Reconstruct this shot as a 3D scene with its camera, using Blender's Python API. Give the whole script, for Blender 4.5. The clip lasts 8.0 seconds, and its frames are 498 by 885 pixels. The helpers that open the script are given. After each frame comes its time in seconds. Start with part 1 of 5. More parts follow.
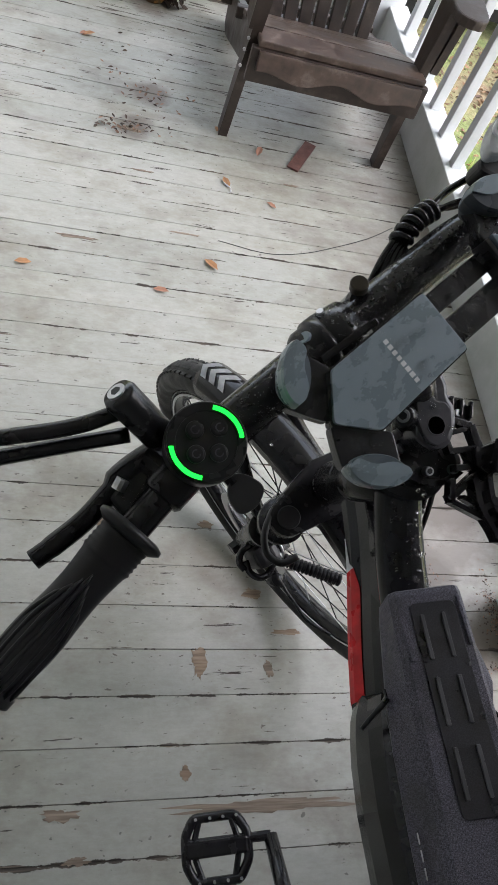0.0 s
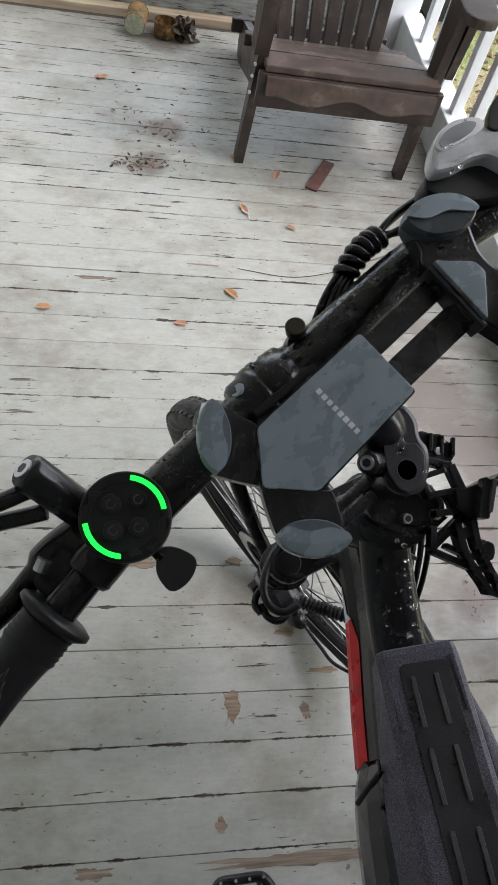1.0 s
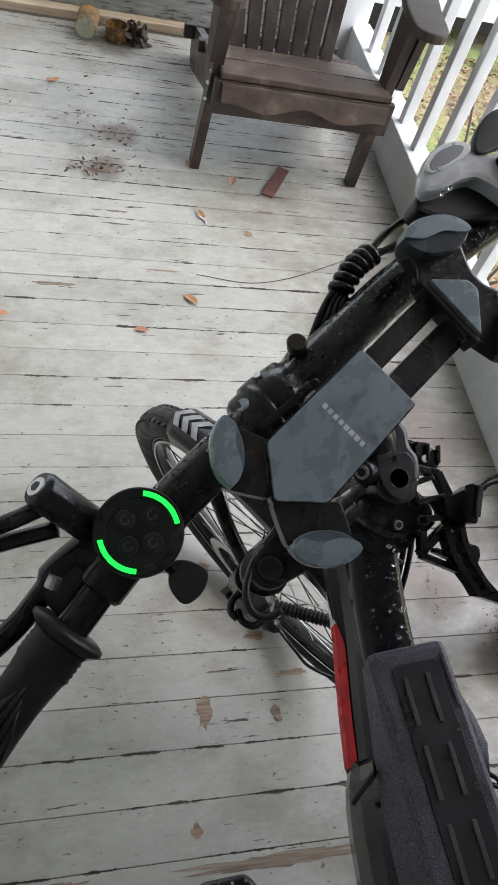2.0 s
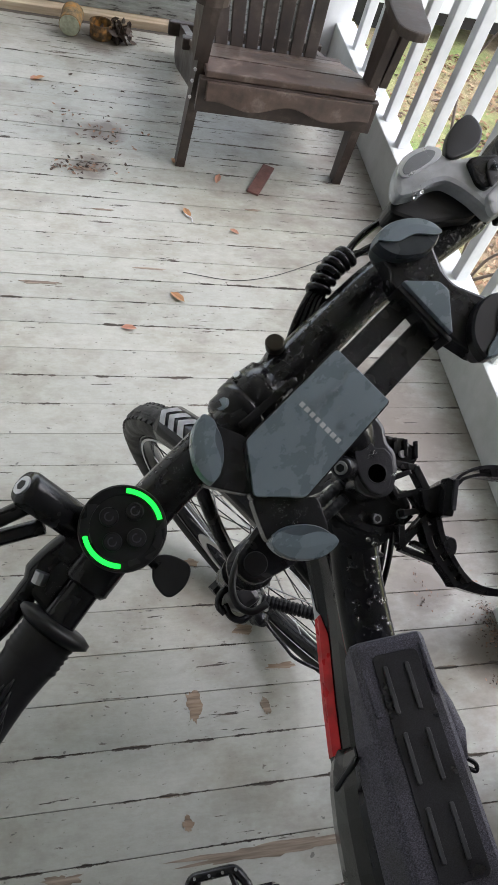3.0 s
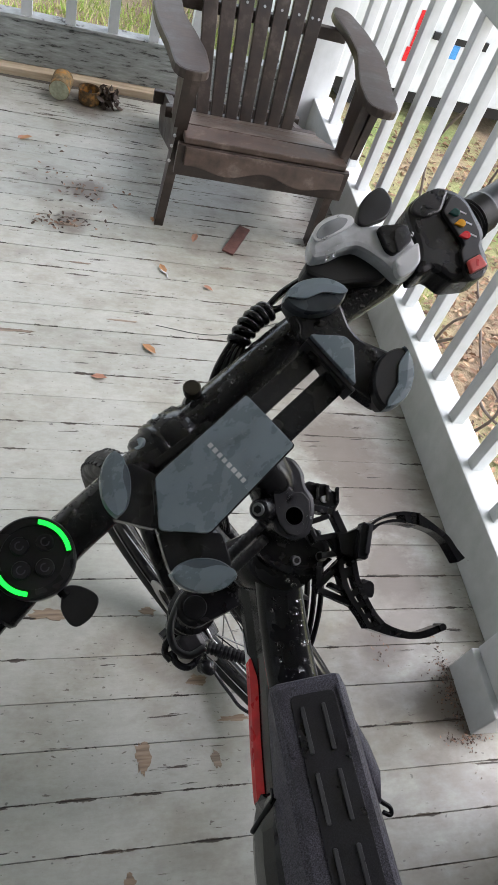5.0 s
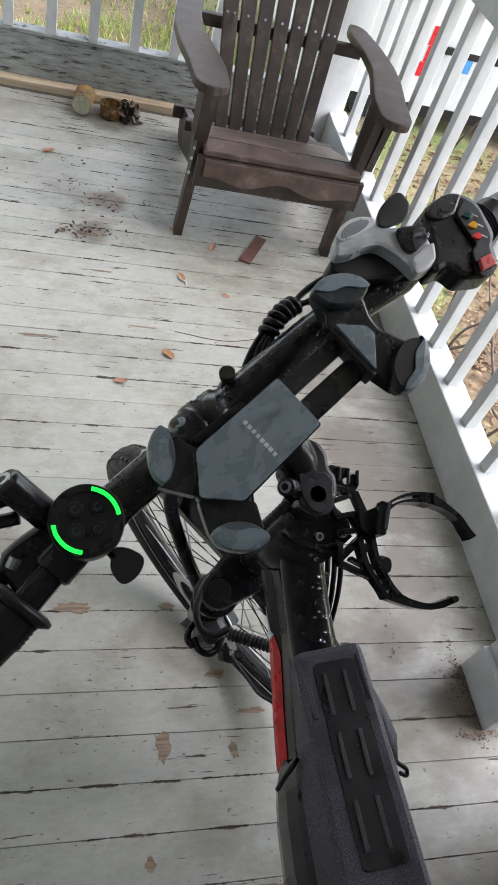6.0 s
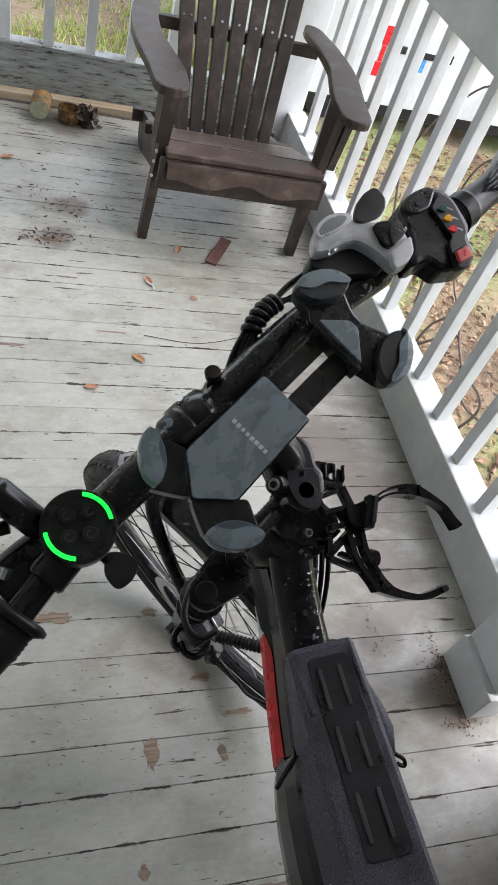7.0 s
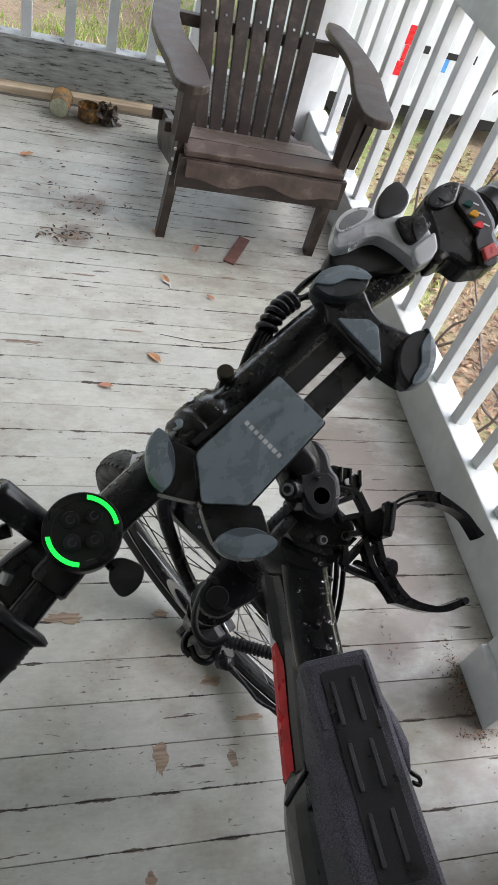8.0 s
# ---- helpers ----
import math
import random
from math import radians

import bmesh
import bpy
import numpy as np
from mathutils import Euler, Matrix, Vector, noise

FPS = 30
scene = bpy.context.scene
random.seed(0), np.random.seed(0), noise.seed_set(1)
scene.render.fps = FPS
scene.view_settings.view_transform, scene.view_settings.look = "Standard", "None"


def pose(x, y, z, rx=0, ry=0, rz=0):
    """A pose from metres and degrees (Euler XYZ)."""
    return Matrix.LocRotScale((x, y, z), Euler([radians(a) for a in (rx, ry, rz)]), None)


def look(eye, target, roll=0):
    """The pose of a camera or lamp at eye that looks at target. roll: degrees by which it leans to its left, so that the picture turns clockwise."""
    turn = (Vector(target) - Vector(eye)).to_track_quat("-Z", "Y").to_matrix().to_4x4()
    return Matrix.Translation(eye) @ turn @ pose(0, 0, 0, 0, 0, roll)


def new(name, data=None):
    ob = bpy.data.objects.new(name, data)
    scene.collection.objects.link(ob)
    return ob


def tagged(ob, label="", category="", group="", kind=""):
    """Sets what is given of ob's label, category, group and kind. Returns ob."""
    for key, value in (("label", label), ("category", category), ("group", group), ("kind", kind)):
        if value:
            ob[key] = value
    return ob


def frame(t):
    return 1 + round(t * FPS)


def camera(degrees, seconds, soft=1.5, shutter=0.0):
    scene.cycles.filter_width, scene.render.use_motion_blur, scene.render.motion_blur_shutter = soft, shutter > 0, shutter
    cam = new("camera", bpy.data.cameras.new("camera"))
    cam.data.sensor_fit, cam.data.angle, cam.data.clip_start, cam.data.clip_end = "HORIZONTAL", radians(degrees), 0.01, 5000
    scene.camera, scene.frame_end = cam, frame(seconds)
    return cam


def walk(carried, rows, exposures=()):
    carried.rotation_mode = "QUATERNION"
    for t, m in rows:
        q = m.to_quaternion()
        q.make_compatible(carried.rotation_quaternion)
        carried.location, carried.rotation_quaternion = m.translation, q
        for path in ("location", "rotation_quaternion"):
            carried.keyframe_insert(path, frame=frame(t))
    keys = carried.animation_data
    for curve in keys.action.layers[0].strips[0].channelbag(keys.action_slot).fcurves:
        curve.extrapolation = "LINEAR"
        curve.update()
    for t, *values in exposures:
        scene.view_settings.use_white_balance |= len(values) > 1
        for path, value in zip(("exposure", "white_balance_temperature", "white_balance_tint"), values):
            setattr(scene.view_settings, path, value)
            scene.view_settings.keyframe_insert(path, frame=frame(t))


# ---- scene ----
cam = camera(39.3, 8.0, soft=1.1)
EXPOSURE = 2.22
PATH = [
    (0, (-0.3, -0.654, 1.384), (0.221, 0.391, -0.24), 26.8),
    (0.2, (-0.245, -0.631, 1.370), (0.169, 0.419, -0.281), 21.4),
    (0.3, (-0.219, -0.630, 1.368), (0.148, 0.420, -0.293), 18.9),
    (0.5, (-0.183, -0.63, 1.351), (0.146, 0.43, -0.313), 15.0),
    (0.7, (-0.195, -0.626, 1.362), (0.121, 0.444, -0.297), 14.4),
    (1, (-0.214, -0.615, 1.383), (0.138, 0.488, -0.247), 15.9),
    (1.2, (-0.226, -0.613, 1.383), (0.173, 0.494, -0.233), 17.7),
    (2.3, (-0.252, -0.611, 1.394), (0.253, 0.478, -0.206), 20.5),
    (2.5, (-0.251, -0.612, 1.398), (0.261, 0.471, -0.203), 20.8),
    (3, (-0.248, -0.619, 1.402), (0.273, 0.462, -0.198), 20.9),
    (3.5, (-0.254, -0.624, 1.4), (0.276, 0.456, -0.198), 21.2),
    (4, (-0.256, -0.632, 1.434), (0.303, 0.492, -0.123), 21.5),
    (4.5, (-0.227, -0.635, 1.432), (0.354, 0.519, -0.095), 21.9),
    (4.7, (-0.207, -0.638, 1.428), (0.37, 0.537, -0.084), 22.0),
    (5.8, (-0.231, -0.691, 1.436), (0.309, 0.535, -0.049), 21.5),
    (6, (-0.236, -0.696, 1.446), (0.297, 0.535, -0.038), 21.1),
    (6.5, (-0.237, -0.695, 1.445), (0.344, 0.532, -0.023), 20.8),
    (7, (-0.25, -0.695, 1.44), (0.367, 0.526, -0.019), 21.3),
    (7.5, (-0.245, -0.702, 1.445), (0.386, 0.516, -0.01), 21.2),
    (8, (-0.241, -0.68, 1.425), (0.332, 0.55, -0.044), 20.8),
]
walk(cam, [(t, look(eye, target, roll)) for t, eye, target, roll in PATH], [(0, EXPOSURE), (3.0, EXPOSURE + 0.06), (4.5, EXPOSURE - 0.02), (8, EXPOSURE - 0.04)])

# world and light: overcast day, light coming in under the porch roof
world = bpy.data.worlds.new("sky")
scene.world = world
world.use_nodes = True
wn = world.node_tree.nodes
sky = wn.new("ShaderNodeTexSky")
sky.sky_type, sky.sun_disc = "NISHITA", False
sky.sun_elevation, sky.sun_rotation = radians(42), radians(105)
sky.dust_density, sky.air_density = 1.5, 1.0
hsv = wn.new("ShaderNodeHueSaturation")
hsv.inputs["Saturation"].default_value = 0.40
world.node_tree.links.new(sky.outputs[0], hsv.inputs["Color"])
world.node_tree.links.new(hsv.outputs[0], wn["Background"].inputs[0])
wn["Background"].inputs[1].default_value = 0.15
sun = new("sun", bpy.data.lights.new("sun", "SUN"))
sun.data.energy, sun.data.angle, sun.data.color = 0.8, radians(45), (1.0, 0.965, 1.09)
sun.matrix_world = look((2.5, 0.25, 4.5), (0, 0, 0))


# ---- materials ----
def mat(name, color, rough=0.5, metal=0.0, spec=0.5):
    m = bpy.data.materials.new(name)
    m.use_nodes = True
    b = m.node_tree.nodes["Principled BSDF"]
    b.inputs["Base Color"].default_value = (*color, 1)
    b.inputs["Roughness"].default_value = rough
    b.inputs["Metallic"].default_value = metal
    b.inputs["Specular IOR Level"].default_value = spec
    return m


class N:
    """Small help for wiring nodes of one material."""

    def __init__(self, m):
        self.m, self.t = m, m.node_tree
        self.b = self.t.nodes["Principled BSDF"]

    def add(self, kind, **ins):
        n = self.t.nodes.new(kind)
        for k, v in ins.items():
            self.set(n, k.replace("_", " "), v)
        return n

    def set(self, n, key, v):
        if isinstance(v, bpy.types.NodeSocket):
            self.t.links.new(v, n.inputs[key])
        else:
            n.inputs[key].default_value = v

    def coords(self, scale=(1, 1, 1), kind="Object"):
        c = self.t.nodes.new("ShaderNodeTexCoord")
        mp = self.t.nodes.new("ShaderNodeMapping")
        mp.inputs["Scale"].default_value = scale
        self.t.links.new(c.outputs[kind], mp.inputs["Vector"])
        return mp.outputs[0]

    def position(self, scale=(1, 1, 1)):
        g = self.t.nodes.new("ShaderNodeNewGeometry")
        mp = self.t.nodes.new("ShaderNodeMapping")
        mp.inputs["Scale"].default_value = scale
        self.t.links.new(g.outputs["Position"], mp.inputs["Vector"])
        return mp.outputs[0]

    def noise(self, vec, scale, detail=4.0, rough=0.55):
        n = self.t.nodes.new("ShaderNodeTexNoise")
        self.t.links.new(vec, n.inputs["Vector"])
        n.inputs["Scale"].default_value, n.inputs["Detail"].default_value = scale, detail
        n.inputs["Roughness"].default_value = rough
        return n.outputs[0]

    def ramp(self, fac, stops):
        r = self.t.nodes.new("ShaderNodeValToRGB")
        self.t.links.new(fac, r.inputs[0])
        e = r.color_ramp.elements
        while len(e) < len(stops):
            e.new(0.5)
        for el, (p, c) in zip(e, stops):
            el.position = p
            el.color = (*c, 1) if isinstance(c, tuple) else (c, c, c, 1)
        return r.outputs[0]

    def math(self, op, a, b=0.0, clamp=False):
        n = self.t.nodes.new("ShaderNodeMath")
        n.operation, n.use_clamp = op, clamp
        for i, v in enumerate((a, b)):
            if isinstance(v, bpy.types.NodeSocket):
                self.t.links.new(v, n.inputs[i])
            else:
                n.inputs[i].default_value = v
        return n.outputs[0]

    def mix(self, fac, a, b, kind="MIX"):
        n = self.t.nodes.new("ShaderNodeMixRGB")
        n.blend_type = kind
        for i, v in enumerate((fac, a, b)):
            if isinstance(v, bpy.types.NodeSocket):
                self.t.links.new(v, n.inputs[i])
            else:
                n.inputs[i].default_value = (*v, 1) if isinstance(v, tuple) else v
        return n.outputs[0]

    def color(self, c):
        self.t.links.new(c, self.b.inputs["Base Color"])

    def rough(self, r):
        self.t.links.new(r, self.b.inputs["Roughness"])

    def bump(self, h, strength=0.3, distance=0.002):
        n = self.t.nodes.new("ShaderNodeBump")
        n.inputs["Strength"].default_value, n.inputs["Distance"].default_value = strength, distance
        self.t.links.new(h, n.inputs["Height"])
        self.t.links.new(n.outputs[0], self.b.inputs["Normal"])


BOARD = 0.089


def floor_paint():
    m = mat("worn_porch_paint", (0.5, 0.5, 0.46), 0.5)
    n = N(m)
    pos = n.position()
    big = n.noise(n.position((0.8, 2.0, 1)), 1.6, 4)
    base = n.ramp(big, [(0.3, (0.398, 0.403, 0.363)), (0.55, (0.448, 0.448, 0.410)), (0.72, (0.485, 0.479, 0.440))])
    oi = n.t.nodes.new("ShaderNodeObjectInfo")
    tint = n.ramp(oi.outputs["Random"], [(0.0, (0.90, 0.91, 0.90)), (1.0, (1.0, 1.0, 0.98))])
    base = n.mix(1.0, base, tint, "MULTIPLY")
    fine = n.noise(n.position((26, 120, 1)), 1.0, 5, 0.7)
    base = n.mix(0.16, base, n.ramp(fine, [(0.36, 0.62), (0.56, 1.0)]), "MULTIPLY")
    grime = n.noise(n.position((22, 34, 1)), 1.0, 7, 0.8)
    base = n.mix(0.30, base, n.ramp(grime, [(0.40, (0.60, 0.57, 0.51)), (0.60, (1.0, 1.0, 1.0))]), "MULTIPLY")
    specks = n.noise(n.position((60, 90, 1)), 1.0, 2, 0.5)
    base = n.mix(1.0, base, n.ramp(specks, [(0.265, 0.45), (0.305, 1.0)]), "MULTIPLY")
    # distance from the board's edge, roughened, wears the paint off
    sep = n.t.nodes.new("ShaderNodeSeparateXYZ")
    n.t.links.new(n.coords(), sep.inputs[0])
    ay = n.math("ABSOLUTE", sep.outputs["Y"])
    wob = n.noise(n.position((11, 26, 1)), 1.0, 6, 0.72)
    seam = n.noise(n.position((1.3, 9, 1)), 1.0, 3)
    edge = n.math("ADD", ay, n.math("MULTIPLY", n.math("SUBTRACT", wob, 0.56), 0.034))
    edge = n.math("ADD", edge, n.math("MULTIPLY", n.math("SUBTRACT", seam, 0.5), 0.016))
    chipped = n.ramp(n.math("MULTIPLY", edge, 20.0), [(0.838, 0.0), (0.858, 1.0)])
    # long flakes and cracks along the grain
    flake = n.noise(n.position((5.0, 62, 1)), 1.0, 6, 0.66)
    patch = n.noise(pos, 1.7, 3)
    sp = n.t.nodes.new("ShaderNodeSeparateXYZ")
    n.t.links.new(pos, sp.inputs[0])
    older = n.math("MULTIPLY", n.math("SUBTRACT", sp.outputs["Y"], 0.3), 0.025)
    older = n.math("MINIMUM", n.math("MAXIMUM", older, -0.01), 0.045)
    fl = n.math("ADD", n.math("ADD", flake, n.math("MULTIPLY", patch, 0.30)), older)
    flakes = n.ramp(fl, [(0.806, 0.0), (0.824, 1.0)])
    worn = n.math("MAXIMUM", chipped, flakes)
    wood = n.ramp(n.noise(n.position((6, 160, 1)), 1.0, 4), [(0.3, (0.030, 0.027, 0.024)), (0.52, (0.085, 0.072, 0.060)), (0.76, (0.24, 0.185, 0.14))])
    dirt = n.ramp(n.noise(n.position((1, 1.4, 1)), 3.3, 5, 0.7), [(0.47, 1.0), (0.72, (0.66, 0.61, 0.54))])
    base = n.mix(1.0, base, dirt, "MULTIPLY")
    chip = n.noise(n.position((38, 95, 1)), 1.0, 3, 0.6)
    chips = n.ramp(n.math("ADD", chip, n.math("MULTIPLY", patch, 0.22)), [(0.800, 0.0), (0.815, 0.85)])
    base = n.mix(chips, base, (0.12, 0.10, 0.085))
    # grimy smudges gathered along the railing side
    smudge = n.noise(n.position((2.6, 4.2, 1)), 1.0, 6, 0.68)
    reach = n.math("MULTIPLY", n.math("SUBTRACT", sp.outputs["X"], 0.16), 0.34, True)
    reach = n.math("MINIMUM", reach, 0.17)
    grim = n.ramp(n.math("ADD", smudge, reach), [(0.54, 0.0), (0.76, 0.85)])
    base = n.mix(grim, base, (0.175, 0.15, 0.125))
    blot = n.noise(n.position((9, 14, 1)), 1.0, 6, 0.72)
    for x, y, size in ((0.60, 0.49, 0.20), (0.66, 0.30, 0.17), (0.66, 0.10, 0.14), (0.57, -0.09, 0.085), (-0.15, 1.40, 0.09), (-0.10, 1.60, 0.10), (-0.10, 2.20, 0.16), (0.70, -0.23, 0.14)):
        far = n.t.nodes.new("ShaderNodeVectorMath")
        far.operation = "DISTANCE"
        n.t.links.new(pos, far.inputs[0])
        far.inputs[1].default_value = (x, y, 0.0)
        near = n.math("SUBTRACT", 1.0, n.math("DIVIDE", far.outputs["Value"], size), True)
        spot = n.ramp(n.math("MULTIPLY", near, n.math("SUBTRACT", n.math("MULTIPLY", blot, 2.2), 0.3)), [(0.14, 0.0), (0.46, 0.85)])
        base = n.mix(spot, base, (0.15, 0.125, 0.10))
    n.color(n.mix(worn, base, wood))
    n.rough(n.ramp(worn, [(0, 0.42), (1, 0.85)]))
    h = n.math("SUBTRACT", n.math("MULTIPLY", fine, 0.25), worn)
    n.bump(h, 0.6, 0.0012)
    return m


def white_paint(name, lo, hi, wear=0.72):
    m = mat(name, hi, 0.5)
    n = N(m)
    base = n.ramp(n.noise(n.position(), 5, 5, 0.65), [(0.3, lo), (0.65, hi)])
    spots = n.noise(n.position((1, 1, 0.45)), 26, 5, 0.7)
    w = n.ramp(spots, [(wear, 0.0), (wear + 0.02, 1.0)])
    damp = n.noise(n.position((1, 1, 0.6)), 3.1, 6, 0.7)
    base = n.mix(1.0, base, n.ramp(damp, [(0.38, (0.80, 0.815, 0.79)), (0.58, (1.0, 1.0, 1.0))]), "MULTIPLY")
    n.color(n.mix(w, base, (0.20, 0.19, 0.17)))
    n.bump(n.noise(n.position((30, 30, 8)), 2, 3), 0.25, 0.001)
    return m


def weathered_board():
    m = mat("peeling_gray_board", (0.3, 0.31, 0.31), 0.75)
    n = N(m)
    s = n.noise(n.position((9, 9, 52)), 1.4, 6, 0.66)
    n.color(n.ramp(s, [(0.37, (0.05, 0.05, 0.047)), (0.42, (0.22, 0.23, 0.225)), (0.6, (0.31, 0.33, 0.325)), (0.75, (0.42, 0.44, 0.43))]))
    n.bump(s, 0.6, 0.003)
    return m


def bare_wood():
    m = mat("bare_wood", (0.45, 0.33, 0.22), 0.8)
    n = N(m)
    s = n.noise(n.position((6, 60, 60)), 1.0, 5)
    n.color(n.ramp(s, [(0.3, (0.46, 0.35, 0.24)), (0.7, (0.68, 0.57, 0.43))]))
    n.bump(s, 0.3, 0.001)
    return m


def chair_wood(name="dark_stained_wood", k=1.0):
    m = mat(name, (0.06, 0.045, 0.04), 0.45)
    n = N(m)
    s = n.noise(n.coords((14, 14, 14)), 1.0, 5, 0.65)
    g = n.noise(n.coords((4, 60, 60)), 1.0, 4)
    c = n.ramp(s, [(p, tuple(k * q for q in rgb)) for p, rgb in ((0.3, (0.020, 0.0135, 0.011)), (0.55, (0.043, 0.0285, 0.0220)), (0.75, (0.100, 0.078, 0.066)))])
    n.color(n.mix(0.3, c, n.ramp(g, [(0.35, 0.55), (0.65, 1.0)]), "MULTIPLY"))
    n.rough(n.ramp(s, [(0.3, 0.32), (0.7, 0.6)]))
    n.bump(g, 0.25, 0.0015)
    return m


def wet_plastic(name, c, rough=0.32, drops=True, grain=0.0):
    m = mat(name, c, rough, spec=0.4)
    n = N(m)
    v = n.noise(n.coords(), 60, 3)
    n.color(n.ramp(v, [(0.3, tuple(x * 0.8 for x in c)), (0.7, tuple(x * 1.25 for x in c))]))
    n.rough(n.ramp(n.noise(n.coords(), 35, 3), [(0.3, rough * 0.75), (0.7, min(1, rough * 1.3))]))
    if grain:
        n.bump(n.noise(n.coords(), 900, 2), grain, 0.0006)
    return m


def heather_cloth(name, lo, hi, rough=0.62):
    """Woven cloth: short light and dark threads crossing, with damp blotches."""
    m = mat(name, lo, rough)
    n = N(m)
    a = n.noise(n.coords((500, 2200, 1)), 1.0, 2)
    b = n.noise(n.coords((2200, 500, 900)), 1.0, 2)
    weave = n.math("MAXIMUM", a, b)
    c = n.ramp(weave, [(0.46, lo), (0.66, hi)])
    damp = n.noise(n.coords(), 28, 5, 0.65)
    n.color(n.mix(1.0, c, n.ramp(damp, [(0.38, 0.55), (0.52, 1.0)]), "MULTIPLY"))
    n.rough(n.ramp(damp, [(0.38, rough * 0.65), (0.52, rough)]))
    n.bump(weave, 0.5, 0.0005)
    return m


def slate():
    m = mat("slate_gray_plastic", (0.13, 0.165, 0.195), 0.3)
    n = N(m)
    film = n.noise(n.coords((1, 1.6, 1)), 48, 6, 0.6)
    wet = n.ramp(film, [(0.46, 0.0), (0.475, 0.6), (0.56, 1.0)])
    n.color(n.mix(wet, (0.182, 0.222, 0.252), (0.205, 0.252, 0.290)))
    n.rough(n.ramp(wet, [(0, 0.20), (1, 0.38)]))
    n.bump(wet, 0.10, 0.0003)
    return m


def leaf_mat():
    m = mat("dead_leaf", (0.4, 0.2, 0.08), 0.7)
    n = N(m)
    oi = n.t.nodes.new("ShaderNodeNewGeometry")
    c = n.ramp(oi.outputs["Random Per Island"], [(0.0, (0.06, 0.035, 0.024)), (0.35, (0.17, 0.09, 0.045)), (0.75, (0.29, 0.165, 0.085)), (1.0, (0.42, 0.29, 0.17))])
    n.color(n.mix(0.4, c, n.ramp(n.noise(n.position(), 120, 3), [(0.3, 0.5), (0.7, 1.0)]), "MULTIPLY"))
    return m


def ground_mat():
    m = mat("lawn_soil", (0.2, 0.17, 0.1), 0.95)
    n = N(m)
    a = n.noise(n.position(), 0.9, 4, 0.6)
    c = n.ramp(a, [(0.32, (0.19, 0.13, 0.085)), (0.45, (0.28, 0.21, 0.125)), (0.53, (0.26, 0.25, 0.11)), (0.65, (0.17, 0.24, 0.065))])
    f = n.noise(n.position(), 30, 5, 0.7)
    n.color(n.mix(0.6, c, n.ramp(f, [(0.3, 0.4), (0.65, 1.15)]), "MULTIPLY"))
    n.bump(f, 0.8, 0.03)
    return m


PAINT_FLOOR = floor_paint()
WHITE = white_paint("white_rail_paint", (0.54, 0.55, 0.565), (0.64, 0.645, 0.66), 0.74)
GRAYPAINT = white_paint("gray_white_paint", (0.45, 0.465, 0.455), (0.55, 0.56, 0.555), 0.72)
FAR_PAINT = white_paint("chalky_gray_paint", (0.48, 0.5, 0.53), (0.62, 0.64, 0.66), 0.66)
# gray for the two added light-blocking walls
BLOCK_GRAY = white_paint("light_block_gray", (0.34, 0.335, 0.34), (0.42, 0.415, 0.42), 0.9)
BOARD_MAT, BARE, CHAIR = weathered_board(), bare_wood(), chair_wood()
# same wood at 2.2 times the colour, standing in for sky reflection
CHAIR_SKYLIT = chair_wood("skylit_stained_wood", 2.2)
BLACK = wet_plastic("wet_black_plastic", (0.0125, 0.012, 0.0138), 0.24, grain=0.15)
BLACK_GLOSS = wet_plastic("wet_black_enamel", (0.0105, 0.0102, 0.012), 0.16)
BLACK_MATT = wet_plastic("black_rubber", (0.0135, 0.013, 0.0148), 0.38, grain=0.1)
CHARCOAL = wet_plastic("charcoal_plastic", (0.022, 0.022, 0.024), 0.4)
SHADED_SLATE = wet_plastic("shaded_slate_rubber", (0.040, 0.047, 0.055), 0.34)
SLATE = slate()
FABRIC = heather_cloth("heather_gray_cloth", (0.020, 0.018, 0.026), (0.150, 0.140, 0.182))
PANEL_CLOTH = heather_cloth("damp_dark_cloth", (0.008, 0.0074, 0.0105), (0.026, 0.0235, 0.032), 0.42)
BATTERY = wet_plastic("pebbled_dark_plastic", (0.082, 0.078, 0.096), 0.36, grain=0.9)
PANEL = wet_plastic("smooth_dark_panel", (0.012, 0.0115, 0.014), 0.28, grain=0.4)
STEMGRAY = wet_plastic("wet_gray_casting", (0.042, 0.041, 0.047), 0.22, grain=0.3)
RIB = wet_plastic("gray_rib_plastic", (0.065, 0.064, 0.07), 0.35, grain=0.5)
RED = wet_plastic("red_decal", (0.58, 0.018, 0.024), 0.3)
DECAL = wet_plastic("white_decal", (0.62, 0.62, 0.64), 0.4)
SILVER = wet_plastic("silver_plastic", (0.50, 0.51, 0.53), 0.24)
STEEL = mat("steel", (0.55, 0.55, 0.56), 0.3, 1.0)
TYRE = wet_plastic("tyre_rubber", (0.014, 0.014, 0.0145), 0.55, grain=0.4)
LEAF, GROUND = leaf_mat(), ground_mat()
GREEN = mat("green_light", (0.0, 0.3, 0.02), 0.4)
GREEN.node_tree.nodes["Principled BSDF"].inputs["Emission Color"].default_value = (0.005, 1.0, 0.03, 1)
GREEN.node_tree.nodes["Principled BSDF"].inputs["Emission Strength"].default_value = 1.0


# ---- mesh helpers ----
def obj(name, bm, material, smooth=False):
    me = bpy.data.meshes.new(name)
    bm.normal_update()
    bm.to_mesh(me)
    bm.free()
    me.materials.append(material)
    if smooth:
        for p in me.polygons:
            p.use_smooth = True
    return new(name, me)


def part(name, bm, material, parent, label="", smooth=False):
    ob = obj(name, bm, material, smooth)
    ob.parent = parent
    if label:
        ob["label"] = label
    return ob


def empty(name, m=None):
    e = new(name)
    e.empty_display_size = 0.05
    if m is not None:
        e.matrix_world = m
    return e


